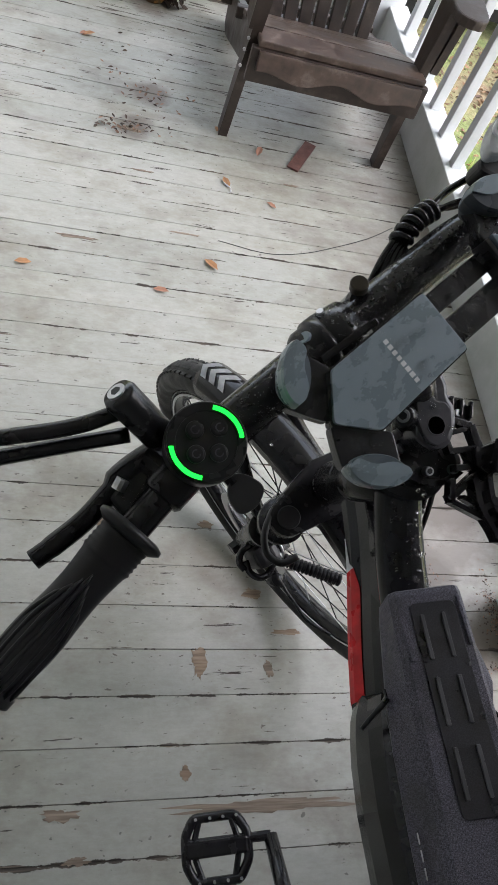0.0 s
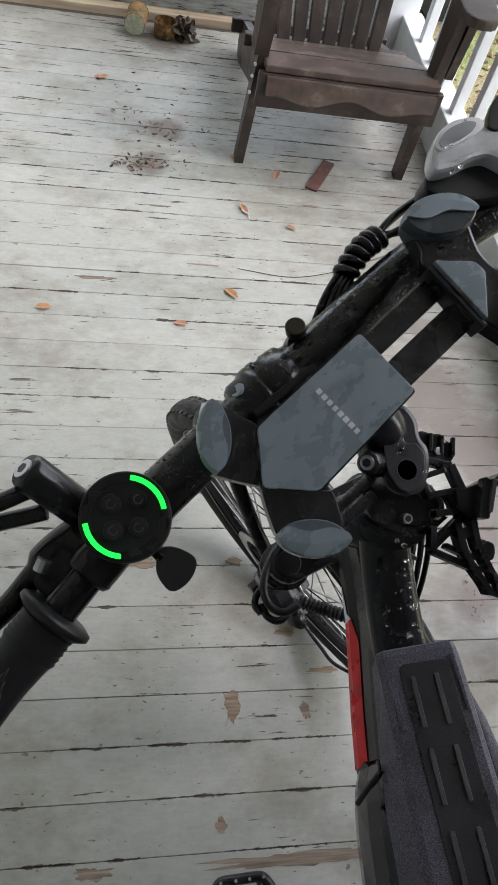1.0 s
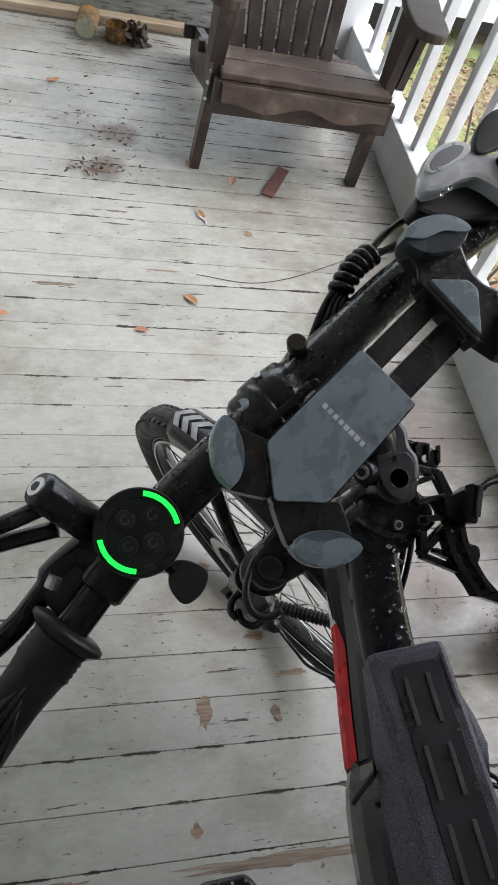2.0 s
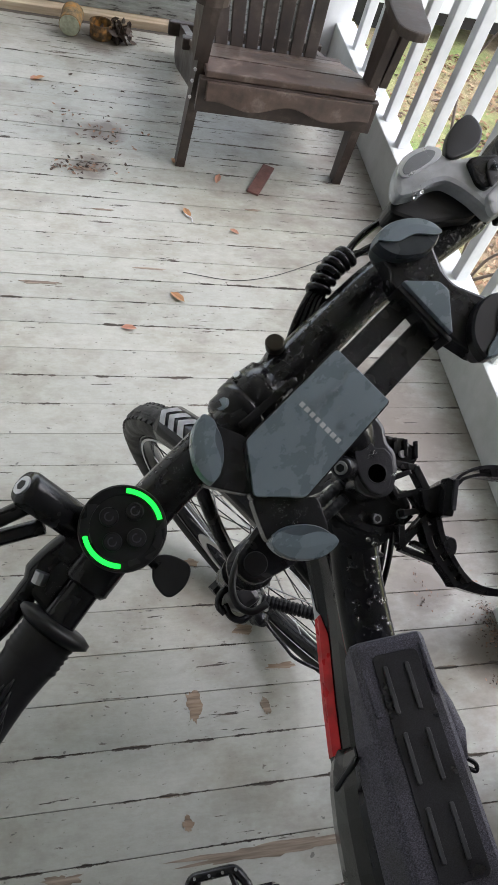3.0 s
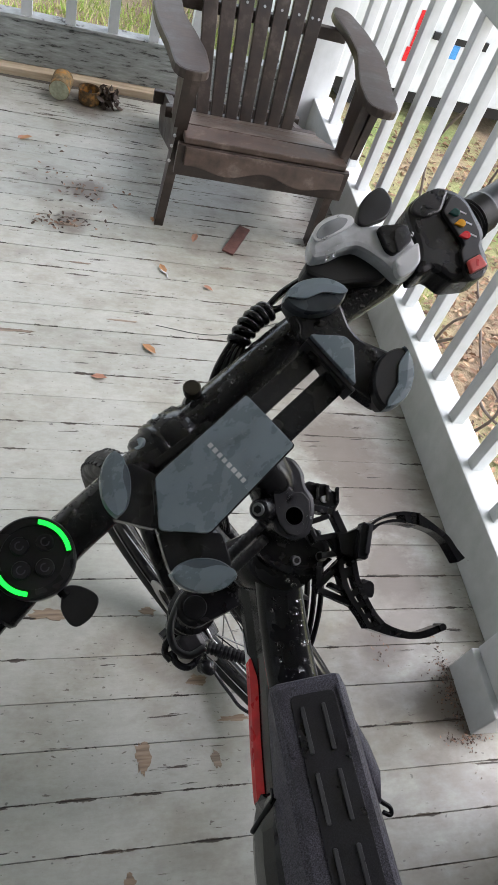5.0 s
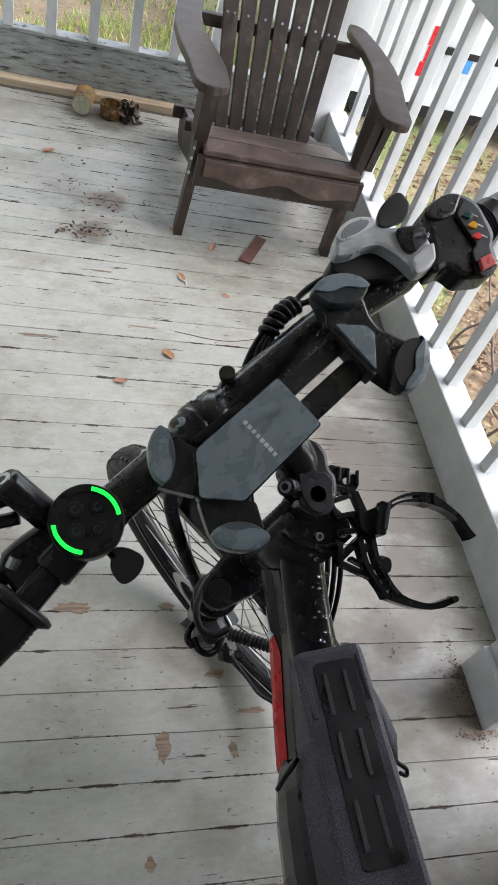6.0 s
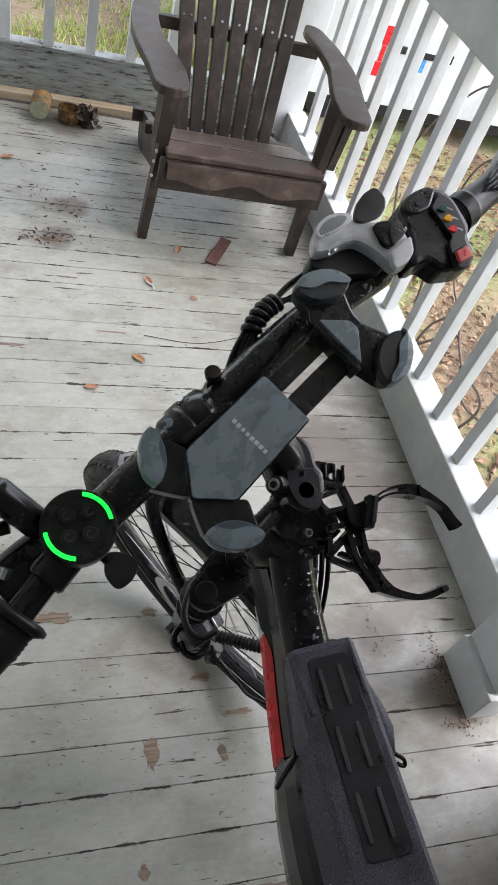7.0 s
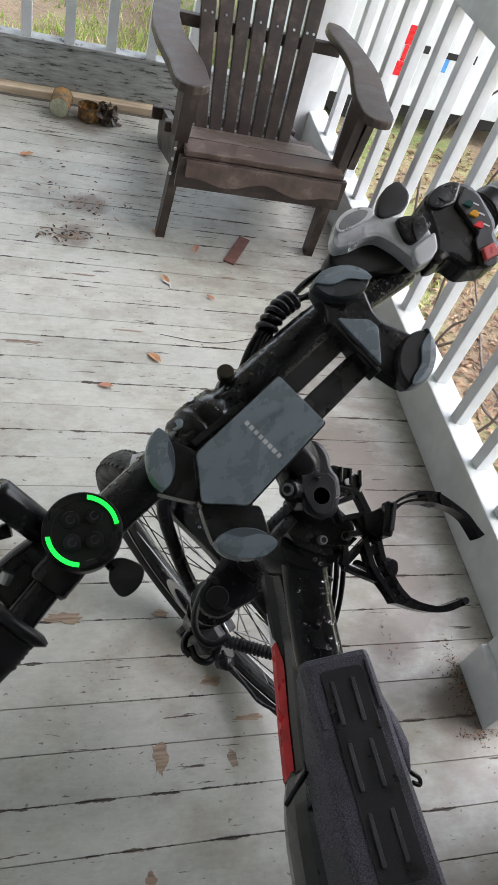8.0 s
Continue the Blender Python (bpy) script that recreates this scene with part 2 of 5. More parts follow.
def box(bm, x0, x1, y0, y1, z0, z1, bevel=0.0, m=None):
    vs = bmesh.ops.create_cube(bm, size=1.0)["verts"]
    for v in vs:
        v.co = Vector(((x0 + x1) / 2 + v.co.x * (x1 - x0), (y0 + y1) / 2 + v.co.y * (y1 - y0), (z0 + z1) / 2 + v.co.z * (z1 - z0)))
    if bevel:
        es = list({e for v in vs for e in v.link_edges})
        r = bmesh.ops.bevel(bm, geom=es, offset=bevel, segments=2, affect="EDGES", profile=0.6)
        vs = list({v for f in r["faces"] for v in f.verts} | {v for v in vs if v.is_valid})
    if m is not None:
        bmesh.ops.transform(bm, matrix=m, verts=vs)
    return vs


def boxm(*a, **k):
    bm = bmesh.new()
    box(bm, *a, **k)
    return bm


def rod(bm, pts, radii, seg=12, caps=True):
    """A round bar swept along points, with a radius for each point."""
    pts = [Vector(p) for p in pts]
    if not isinstance(radii, (list, tuple)):
        radii = [radii] * len(pts)
    rings, side = [], None
    for i, p in enumerate(pts):
        d = (pts[min(i + 1, len(pts) - 1)] - pts[max(i - 1, 0)]).normalized()
        if side is None:
            side = d.orthogonal().normalized()
        side = (side - d * side.dot(d)).normalized()
        up = d.cross(side)
        rings.append([bm.verts.new(p + radii[i] * (math.cos(2 * math.pi * j / seg) * side + math.sin(2 * math.pi * j / seg) * up)) for j in range(seg)])
    for a, b in zip(rings, rings[1:]):
        for j in range(seg):
            bm.faces.new((a[j], a[(j + 1) % seg], b[(j + 1) % seg], b[j]))
    if caps:
        bm.faces.new(list(reversed(rings[0])))
        bm.faces.new(rings[-1])
    return bm


def rodm(pts, radii, seg=12):
    return rod(bmesh.new(), pts, radii, seg)


def smooth_path(pts, n=6):
    """A curve through the points."""
    p = [Vector(q) for q in pts]
    p = [2 * p[0] - p[1]] + p + [2 * p[-1] - p[-2]]
    out = []
    for i in range(1, len(p) - 2):
        for k in range(n):
            t = k / n
            a, b, c, d = p[i - 1:i + 3]
            out.append(0.5 * ((2 * b) + (c - a) * t + (2 * a - 5 * b + 4 * c - d) * t * t + (3 * b - a - 3 * c + d) * t ** 3))
    return out + [p[-2]]


def prism(bm, outline, z0, z1, bevel=0.0, m=None, dome=0.0):
    """A flat plate from an outline in x, y, between two heights."""
    low = [bm.verts.new((x, y, z0)) for x, y in outline]
    high = [bm.verts.new((x, y, z1)) for x, y in outline]
    fs = [bm.faces.new(list(reversed(low))), bm.faces.new(high)]
    k = len(outline)
    fs += [bm.faces.new((low[i], low[(i + 1) % k], high[(i + 1) % k], high[i])) for i in range(k)]
    bmesh.ops.recalc_face_normals(bm, faces=fs)
    vs = low + high
    if bevel:
        es = [e for e in fs[1].edges]
        r = bmesh.ops.bevel(bm, geom=es, offset=bevel, segments=2, affect="EDGES", profile=0.6)
        vs = list({v for f in r["faces"] for v in f.verts} | {v for v in vs if v.is_valid})
    if m is not None:
        bmesh.ops.transform(bm, matrix=m, verts=vs)
    return bm


def prismm(*a, **k):
    return prism(bmesh.new(), *a, **k)


def rounded(pts, r, n=4):
    """An outline with its corners rounded."""
    out, k = [], len(pts)
    for i in range(k):
        a, b, c = Vector(pts[i - 1]), Vector(pts[i]), Vector(pts[(i + 1) % k])
        p, q = b + (a - b).normalized() * min(r, (a - b).length * 0.45), b + (c - b).normalized() * min(r, (c - b).length * 0.45)
        for j in range(n + 1):
            t = j / n
            out.append(tuple((1 - t) ** 2 * p + 2 * t * (1 - t) * b + t * t * q))
    return out


def circle(cx, cy, r, n=32, a0=0, a1=360):
    full = a1 - a0 >= 360
    return [(cx + r * math.cos(radians(a0 + (a1 - a0) * i / (n if full else n - 1))), cy + r * math.sin(radians(a0 + (a1 - a0) * i / (n if full else n - 1)))) for i in range(n)]


def band(cx, cy, r0, r1, a0, a1, n=20):
    return circle(cx, cy, r1, n, a0, a1) + list(reversed(circle(cx, cy, r0, n, a0, a1)))


# ---- structure ----
FAR_Y, RAIL_X = 2.343, 0.842
floor = empty("floor")
tagged(floor, "worn porch floor of narrow boards in peeling pale paint", "floor", kind="structure")
DIRT = mat("packed_dirt", (0.10, 0.085, 0.07), 0.9)
part("subfloor", boxm(-1.75, 1.0, -2.3, FAR_Y, -0.14, -0.0045), DIRT, floor)
# unseen wall, added to keep light from the right off the near floor
side = obj("light_block_side", boxm(0.86, 0.98, -2.3, -0.44, -0.7, 2.62), BLOCK_GRAY)
tagged(side, "unseen panel added to block light beside the post", "wall", kind="structure")
# unseen wall, added to shut out light from the porch's rear
back = obj("light_block_back", boxm(-1.75, 1.15, -2.45, -2.3, -0.7, 2.62), BLOCK_GRAY)
tagged(back, "unseen panel added to cut light from behind", "wall", kind="structure")

ground = obj("ground", (lambda bm: (bmesh.ops.create_grid(bm, x_segments=60, y_segments=60, size=60), bm)[1])(bmesh.new()), GROUND)
for v in ground.data.vertices:
    d = max(0.0, math.hypot(v.co.x, v.co.y) - 3)
    v.co.z = -0.75 + 0.12 * noise.noise(Vector((v.co.x * 0.3, v.co.y * 0.3, 0))) * min(1, d / 4)
tagged(ground, "lawn with straw, bare soil and grass", "ground", kind="structure")

wall = obj("wall_house", boxm(-1.9, -1.75, -3.2, 3.0, -0.7, 2.7), white_paint("house_wall_paint", (0.50, 0.505, 0.51), (0.57, 0.575, 0.58), 0.9))
tagged(wall, "painted house wall beside the porch", "wall", kind="structure")
ceiling = obj("ceiling", boxm(-1.9, 1.15, -3.2, 2.75, 2.62, 2.7), white_paint("white_ceiling_paint", (0.70, 0.71, 0.73), (0.78, 0.79, 0.81), 0.9))
tagged(ceiling, "painted porch ceiling", "ceiling", kind="structure")


def side_railing():
    r = empty("porch_railing")
    tagged(r, "white painted porch railing with slanted-light square balusters", "railing", kind="structure")
    part("bottom_rail", boxm(RAIL_X, RAIL_X + 0.09, -0.12, FAR_Y - 0.02, 0.001, 0.163, 0.006), GRAYPAINT, r)
    part("top_rail", boxm(RAIL_X + 0.005, RAIL_X + 0.085, -0.12, FAR_Y - 0.02, 0.905, 1.04, 0.004), GRAYPAINT, r)
    part("rail_cap", boxm(RAIL_X - 0.03, RAIL_X + 0.12, -0.12, FAR_Y - 0.02, 1.042, 1.075, 0.006), GRAYPAINT, r)
    bal = boxm(-0.018, 0.018, -0.018, 0.018, 0.160, 0.908, 0.003)
    me = bpy.data.meshes.new("baluster")
    bal.to_mesh(me)
    bal.free()
    me.materials.append(WHITE)
    i = 0
    y = 0.304 + 0.021 - 0.1607 * 2
    while y < FAR_Y - 0.10:
        b = new("baluster", me)
        b.parent = r
        b.location = (RAIL_X + 0.045, y, 0)
        b.rotation_euler = (0, 0, 0.03 * math.sin(i * 3.1))
        y += 0.1607
        i += 1
    return r


side_railing()


def far_railing():
    r = empty("end_railing")
    tagged(r, "weathered porch end railing with peeling gray board", "railing", kind="structure")
    part("bottom_board", boxm(-1.75, 0.90, FAR_Y + 0.052, FAR_Y + 0.09, 0.024, 0.19, 0.004), BOARD_MAT, r)
    part("sill_cap", boxm(-1.75, 0.90, FAR_Y + 0.048, FAR_Y + 0.115, 0.192, 0.206, 0.003), BOARD_MAT, r)
    part("bare_edge_board", boxm(-1.75, 0.90, FAR_Y + 0.006, FAR_Y + 0.13, -0.03, 0.022, 0.003), BARE, r)
    part("top_rail", boxm(-1.75, 0.90, FAR_Y + 0.05, FAR_Y + 0.13, 0.90, 1.0, 0.004), FAR_PAINT, r)
    bal = boxm(-0.02, 0.02, -0.02, 0.02, 0.204, 0.902, 0.002)
    me = bpy.data.meshes.new("baluster")
    bal.to_mesh(me)
    bal.free()
    me.materials.append(FAR_PAINT)
    for i in range(-9, 4):
        b = new("baluster", me)
        b.parent = r
        b.location = (-0.180 + 0.165 * i, FAR_Y + 0.078, 0)
        b.rotation_euler = (0, 0, 0.04 * math.sin(i * 2.3))
    return r


far_railing()


def corner_post():
    p = empty("corner_post")
    tagged(p, "square white corner post of the porch", "post", kind="structure")
    part("shaft", boxm(0.745, 0.905, FAR_Y - 0.06, FAR_Y + 0.10, 0.0, 2.62, 0.006), WHITE, p)
    return p


def near_post():
    p = empty("near_post")
    tagged(p, "square white porch post with a boxed base, dirt round its foot", "post", kind="structure")
    part("base", boxm(0.723, 0.90, -0.302, -0.147, 0.001, 0.112, 0.004), WHITE, p)
    part("shaft", boxm(0.738, 0.90, -0.290, -0.147, 0.114, 2.62, 0.004), WHITE, p)
    return p


corner_post()
near_post()


# ---- adirondack chair ----
def adirondack():
    c = empty("adirondack_chair", pose(0.432, 1.40, 0, 0, 0, -1.0))
    tagged(c, "dark brown stained slatted wooden armchair with wide flat arms", "chair")
    LW = 0.015
    for s, xf, xt in ((-1, -0.293, -0.262), (1, 0.266, 0.272)):
        # front leg: a board from the floor to the arm
        bm = bmesh.new()
        q = [(0.040, 0.0), (0.085, 0.0), (0.105, 0.36), (0.125, 0.562), (0.015, 0.562), (0.034, 0.36)]
        lo = [bm.verts.new((xf - LW + (xt - xf) * z / 0.56, y, z)) for y, z in q]
        hi = [bm.verts.new((xf + LW + (xt - xf) * z / 0.56, y, z)) for y, z in q]
        bm.faces.new(lo), bm.faces.new(list(reversed(hi)))
        for i in range(6):
            bm.faces.new((lo[i], hi[i], hi[(i + 1) % 6], lo[(i + 1) % 6]))
        bmesh.ops.recalc_face_normals(bm, faces=bm.faces)
        part("leg", bm, CHAIR, c)
        # arm bracket under the arm
        part("arm_bracket", prismm([(0.035, 0.36), (0.125, 0.36), (0.15, 0.562), (-0.0, 0.562)], -0.045, -0.02, m=Matrix(((0, 0, 1, s * 0.285 + (0.03 if s < 0 else 0.05)), (1, 0, 0, 0), (0, 1, 0, 0), (0, 0, 0, 1)))), CHAIR, c)
        # sloping stringer that is the hind leg too
        o = rounded([(0.0, 0.24), (0.0, 0.345), (0.10, 0.345), (0.50, 0.205), (0.74, 0.135), (0.785, 0.06), (0.76, 0.0), (0.68, 0.0), (0.30, 0.13)], 0.02)
        m = Matrix(((0, 0, 1, s * 0.245), (1, 0, 0, 0), (0, 1, 0, 0), (0, 0, 0, 1)))
        part("stringer", prismm(o, -0.014, 0.014, m=m), CHAIR, c)
        # arm
        a = [(0.238, -0.055), (0.262, -0.085), (0.315, -0.09), (0.342, -0.06), (0.352, 0.06), (0.378, 0.22), (0.385, 0.34), (0.372, 0.50), (0.340, 0.66), (0.285, 0.68), (0.268, 0.60), (0.290, 0.44), (0.288, 0.30), (0.262, 0.18), (0.240, 0.06)]
        part("arm", prismm(rounded([(s * x, y) for x, y in a], 0.03, 2), 0.562, 0.588, 0.006), CHAIR, c)
    # front apron with the wavy slat over it
    part("apron", boxm(-0.285, 0.285, -0.022, 0.0, 0.236, 0.340, 0.004), CHAIR, c)
    wav = [(-0.262 + 0.524 * i / 32, 0.286 + 0.011 * math.cos(2 * math.pi * (i / 32 - 0.5) * 2.0) * (0.4 + math.cos(math.pi * (i / 32 - 0.5)))) for i in range(33)]
    o = wav + [(0.262, 0.345), (-0.262, 0.345)]
    part("front_slat", prismm(o, 0.0, 0.02, 0.003, m=Matrix(((1, 0, 0, 0), (0, 0.18, -0.98, -0.077), (0, 0.98, 0.18, -0.004), (0, 0, 0, 1)))), CHAIR_SKYLIT, c, "front slat with a wavy lower edge")
    for y0, y1, z0, z1 in ((-0.018, 0.088, 0.362, 0.352), (0.100, 0.195, 0.348, 0.318), (0.205, 0.295, 0.312, 0.283), (0.303, 0.375, 0.279, 0.255)):
        bm = boxm(-0.268, 0.268, y0, y1, -0.02, 0.0, 0.004)
        for v in bm.verts:
            v.co.z += z0 + (z1 - z0) * (v.co.y - y0) / (y1 - y0)
        part("seat_slat", bm, CHAIR_SKYLIT, c, "seat slat, wood colour lightened for sky reflection")
    # fan of seven back slats
    tops = (0.78, 0.86, 0.91, 0.93, 0.91, 0.86, 0.78)
    for i in range(7):
        u = i - 3
        bm = bmesh.new()
        w0, w1 = 0.0210, 0.0302
        L = tops[i]
        ol = rounded([(-w0, 0), (w0, 0), (w1, L), (-w1, L)], 0.022)
        prism(bm, ol, -0.009, 0.009, 0.003, m=pose(u * 0.0515, 0.375, 0.20, 90 - 21, 0, 0) @ pose(0, 0, 0, 0, 0, -u * 1.35))
        part("back_slat", bm, CHAIR, c)
        for zz in (0.41,):
            p = pose(u * 0.0515, 0.375, 0.20, 90 - 21, 0, 0) @ pose(0, 0, 0, 0, 0, -u * 1.35) @ Vector((0, zz, 0.0105))
            for dx in ((-0.012, 0.012) if abs(u) == 3 else (0.0,)):
                part("screw", rodm([p + Vector((dx, 0.002, 0)), p + Vector((dx, -0.002, 0.001))], 0.0045, 8), STEEL, c)
    part("back_rail", boxm(-0.325, 0.325, 0.545, 0.575, 0.515, 0.556, 0.004), CHAIR, c)
    part("lower_rail", boxm(-0.285, 0.285, 0.405, 0.435, 0.20, 0.24, 0.006), CHAIR, c)
    part("hind_crosspiece", boxm(-0.30, 0.30, 0.70, 0.725, 0.10, 0.15, 0.006), CHAIR, c)
    for x, z in ((-0.296, 0.30), (-0.292, 0.335), (-0.296, 0.25)):
        part("screw", rodm([(x - 0.001, 0.034, z), (x - 0.001, 0.029, z)], 0.005, 8), STEEL, c)
    return c


adirondack()

# ---- electric bicycle ----
HB = Matrix(((0.72578, -0.68387, -0.07463, -0.09257), (0.60345, 0.68498, -0.40822, -0.37915), (0.33029, 0.25125, 0.90983, 1.07147), (0, 0, 0, 1)))
bike = empty("electric_bicycle")
tagged(bike, "black electric bicycle wet with rain, handlebar turned, leaning on the porch", "bicycle")


def bar_part(name, bm, material, label="", smooth=False):
    ob = part(name, bm, material, bike, label, smooth)
    ob.matrix_local = HB
    return ob


BAR = [(-0.325, 0.008, -0.045), (-0.26, 0.017, -0.045), (-0.20, 0.026, -0.045), (-0.15, 0.034, -0.045), (-0.10, 0.0375, -0.045), (0.0, 0.0375, -0.045), (0.11, 0.0375, -0.045), (0.17, 0.031, -0.045), (0.22, 0.024, -0.045), (0.30, 0.013, -0.043), (0.37, 0.006, -0.042), (0.45, 0.0, -0.04)]


def bar_at(x):
    for a, b in zip(BAR, BAR[1:]):
        if a[0] <= x <= b[0]:
            t = (x - a[0]) / (b[0] - a[0])
            return Vector([p + t * (q - p) for p, q in zip(a, b)])
    return Vector(BAR[-1])


def handlebar():
    xs = [-0.325 + 0.775 * i / 60 for i in range(61)]
    rr = [0.0112 if x < -0.135 else 0.0163 if -0.12 < x < 0.225 else 0.0112 if x > 0.24 else 0.0135 for x in xs]
    hb = bar_part("handlebar", rodm([bar_at(x) for x in xs], rr, 20), BLACK_GLOSS, "black handlebar beaded with rain", True)

    def grip(x0, x1, name, ring):
        n = 64
        pts, rad = [], []
        for i in range(n + 1):
            t = i / n
            x = x0 + (x1 - x0) * t
            pts.append(bar_at(x))
            r = 0.0172 + 0.0012 * math.cos(t * 9) - 0.002 * t
            if 0.02 < t < 0.16:
                r = 0.0180 + 0.0005 * (1 if i % 2 else -1)
            if t > 0.95:
                r = 0.0168
            rad.append(r)
        g = part(name, rodm(pts, rad, 24), BLACK_MATT, hb, "black ribbed rubber grip", True)
        # long flutes that run together near the flange
        for k in range(7):
            q = []
            for j in range(13):
                t = 0.24 + 0.05 * abs(k - 3) + (0.70 - 0.05 * abs(k - 3)) * j / 12
                ang = radians(90 + 21 * (k - 3) * min(1.0, 0.45 + 0.12 * j))
                q.append(bar_at(x0 + (x1 - x0) * t) + (0.0176 - 0.002 * t) * Vector((0, math.cos(ang), math.sin(ang))))
            part("flute", rodm(q, [0.0004] + [0.0017] * 11 + [0.0006], 8), BLACK_MATT, hb, smooth=True)
        return g

    grip(-0.205, -0.325, "grip", True)
    c = bar_at(-0.199)
    d = (bar_at(-0.21) - bar_at(-0.19)).normalized()
    part("flange", rodm([c - d * 0.003, c - d * 0.001, c + d * 0.002, c + d * 0.006], [0.020, 0.0245, 0.0248, 0.019], 32), BLACK_MATT, hb, smooth=True)
    grip(0.318, 0.45, "grip", True)
    c = bar_at(0.308)
    d = (bar_at(0.33) - bar_at(0.30)).normalized()
    bm = bmesh.new()
    for k in range(6):
        rod(bm, [c + d * (0.0035 * k - 0.006), c + d * (0.0035 * k - 0.0045), c + d * (0.0035 * k - 0.003)], [0.019, 0.0202, 0.019], 28)
    part("knurled_ring", bm, BLACK_MATT, hb)
    # collars of the control pad and brake
    c0, c1 = bar_at(-0.172), bar_at(-0.143)
    part("collar", rodm([c0, c0.lerp(c1, 0.1), c0.lerp(c1, 0.9), c1], [0.0135, 0.0155, 0.0155, 0.0135], 24), BLACK, hb, smooth=True)
    return hb


handlebar()


PAD = wet_plastic("slate_rubber", (0.085, 0.105, 0.125), 0.3)


def phone_holder():
    plate = [(0.042, 0.0235), (0.042, -0.0235), (-0.042, -0.0265), (-0.064, -0.0035), (-0.0425, 0.0235)]
    ph = bar_part("phone_holder", prismm(rounded([(x * 1.03, y * 1.05) for x, y in plate], 0.003), -0.012, -0.0008), BLACK, "phone holder with a slate gray cover, no phone in it")
    part("cover_plate", prismm(rounded(plate, 0.003), -0.0006, 0.0022, 0.0005), SLATE, ph, "slate gray cover plate spotted with rain")
    for k in range(8):
        y = 0.0145 - 0.0045 * k
        w = (0.0015, 0.0016, 0.0015, 0.0014, 0.0016, 0.0017, 0.0017, 0.0014)[k]
        part("mark", boxm(-0.0030, 0.0003, y - w, y + w, 0.0022, 0.0024), DECAL, ph)
    # two rails with slots between
    part("rail", boxm(0.03, 0.114, 0.0055, 0.0205, -0.016, -0.005, 0.001), BLACK, ph)
    part("rail", boxm(0.03, 0.114, -0.0205, -0.0005, -0.016, -0.005, 0.001), BLACK, ph)
    part("tie", boxm(0.1035, 0.114, -0.0205, 0.0205, -0.018, -0.006, 0.001), BLACK, ph)
    part("rivet", rodm([(0.0885, -0.014, -0.006), (0.0885, -0.014, -0.0042)], 0.0016, 10), PANEL, ph)
    # sliding head with a triangular cover
    head = [(0.1103, 0.0494), (0.1067, 0.0336), (0.1010, 0.0300), (0.0955, -0.0188), (0.1021, -0.0205), (0.1078, -0.0453), (0.1184, -0.0516), (0.1480, -0.0330), (0.1441, -0.0237), (0.1333, -0.0017), (0.1341, 0.0103), (0.1431, 0.0283), (0.130, 0.046)]
    part("sliding_head", prismm(rounded(head, 0.005), -0.010, 0.005, 0.002), BLACK, ph)
    part("head_cover", prismm(rounded([(0.1046, 0.0248), (0.1236, 0.0074), (0.1242, -0.0013), (0.1029, -0.0231)], 0.0025), 0.0052, 0.0100, 0.0008), SLATE, ph, "slate gray triangular cover")
    part("slot_edge", boxm(0.0990, 0.1025, -0.0225, 0.0265, -0.012, 0.0075, 0.001, m=pose(0, 0, 0, 0, 0, -1.6)), BLACK_MATT, ph)
    # black arms to the two fixed ears
    part("arm", prismm(rounded([(-0.0468, 0.0422), (-0.0392, 0.0244), (-0.0634, -0.0019), (-0.0718, 0.0104), (-0.0803, 0.0238), (-0.0593, 0.0440)], 0.004), -0.016, -0.004, 0.001), BLACK, ph)
    part("arm", prismm(rounded([(-0.0644, -0.0030), (-0.0392, -0.0276), (-0.0341, -0.0323), (-0.0444, -0.0527), (-0.062, -0.0435), (-0.0768, -0.0293), (-0.0706, -0.0152)], 0.004), -0.016, -0.004, 0.001), BLACK, ph)

    def ear(cx, cy, ang, length, width, cover, back, tip=0.0):
        """A padded clamping ear; the slate shell covers its outer side as far as a wavy seam."""
        def arc(u, side, k=1.0):
            return side * k * width / 2 * (1 - abs(u) ** 2.3) ** 0.72
        n = 18
        us = [math.sin(math.pi / 2 * (-1 + 2 * i / n)) for i in range(n + 1)]
        m = pose(cx, cy, tip, 0, 0, ang)
        ring = [(u * length / 2, arc(u, 1)) for u in us] + [(u * length / 2, arc(u, -1)) for u in reversed(us[1:-1])]
        bm = bmesh.new()
        rows = [[bm.verts.new((x * k, y * k, z)) for x, y in ring] for k, z in ((0.55, -0.022), (0.86, -0.008), (0.985, 0.004), (0.97, 0.0105), (0.90, 0.0130))]
        for a, b in zip(rows, rows[1:]):
            for i in range(len(ring)):
                j = (i + 1) % len(ring)
                bm.faces.new((a[i], a[j], b[j], b[i]))
        bm.faces.new(list(reversed(rows[0])))
        bm.faces.new(rows[-1])
        bmesh.ops.recalc_face_normals(bm, faces=bm.faces)
        bmesh.ops.transform(bm, matrix=m, verts=bm.verts)
        part("ear", bm, back, ph, "clamping ear with a rubber pad")
        bm = bmesh.new()
        cols = []
        for u in us:
            x, out = u * length / 2, arc(u, 1)
            seam = max(-abs(out), min(out - 0.0001, width * (0.5 - cover) + width * 0.055 * math.sin(u * 5.2 + 0.6)))
            mid = (out + seam) / 2
            cols.append([bm.verts.new((x * kx, y, z)) for kx, y, z in ((0.9, out * 0.88, -0.006), (1.01, out * 1.02, 0.004), (1.0, out * 0.99, 0.0112), (0.96, out * 0.90, 0.0146), (0.96, mid, 0.0152), (0.96, seam, 0.0150), (0.96, seam, 0.0115))])
        for a, b in zip(cols, cols[1:]):
            for k in range(6):
                bm.faces.new((a[k], a[k + 1], b[k + 1], b[k]))
        bmesh.ops.remove_doubles(bm, verts=bm.verts, dist=1e-6)
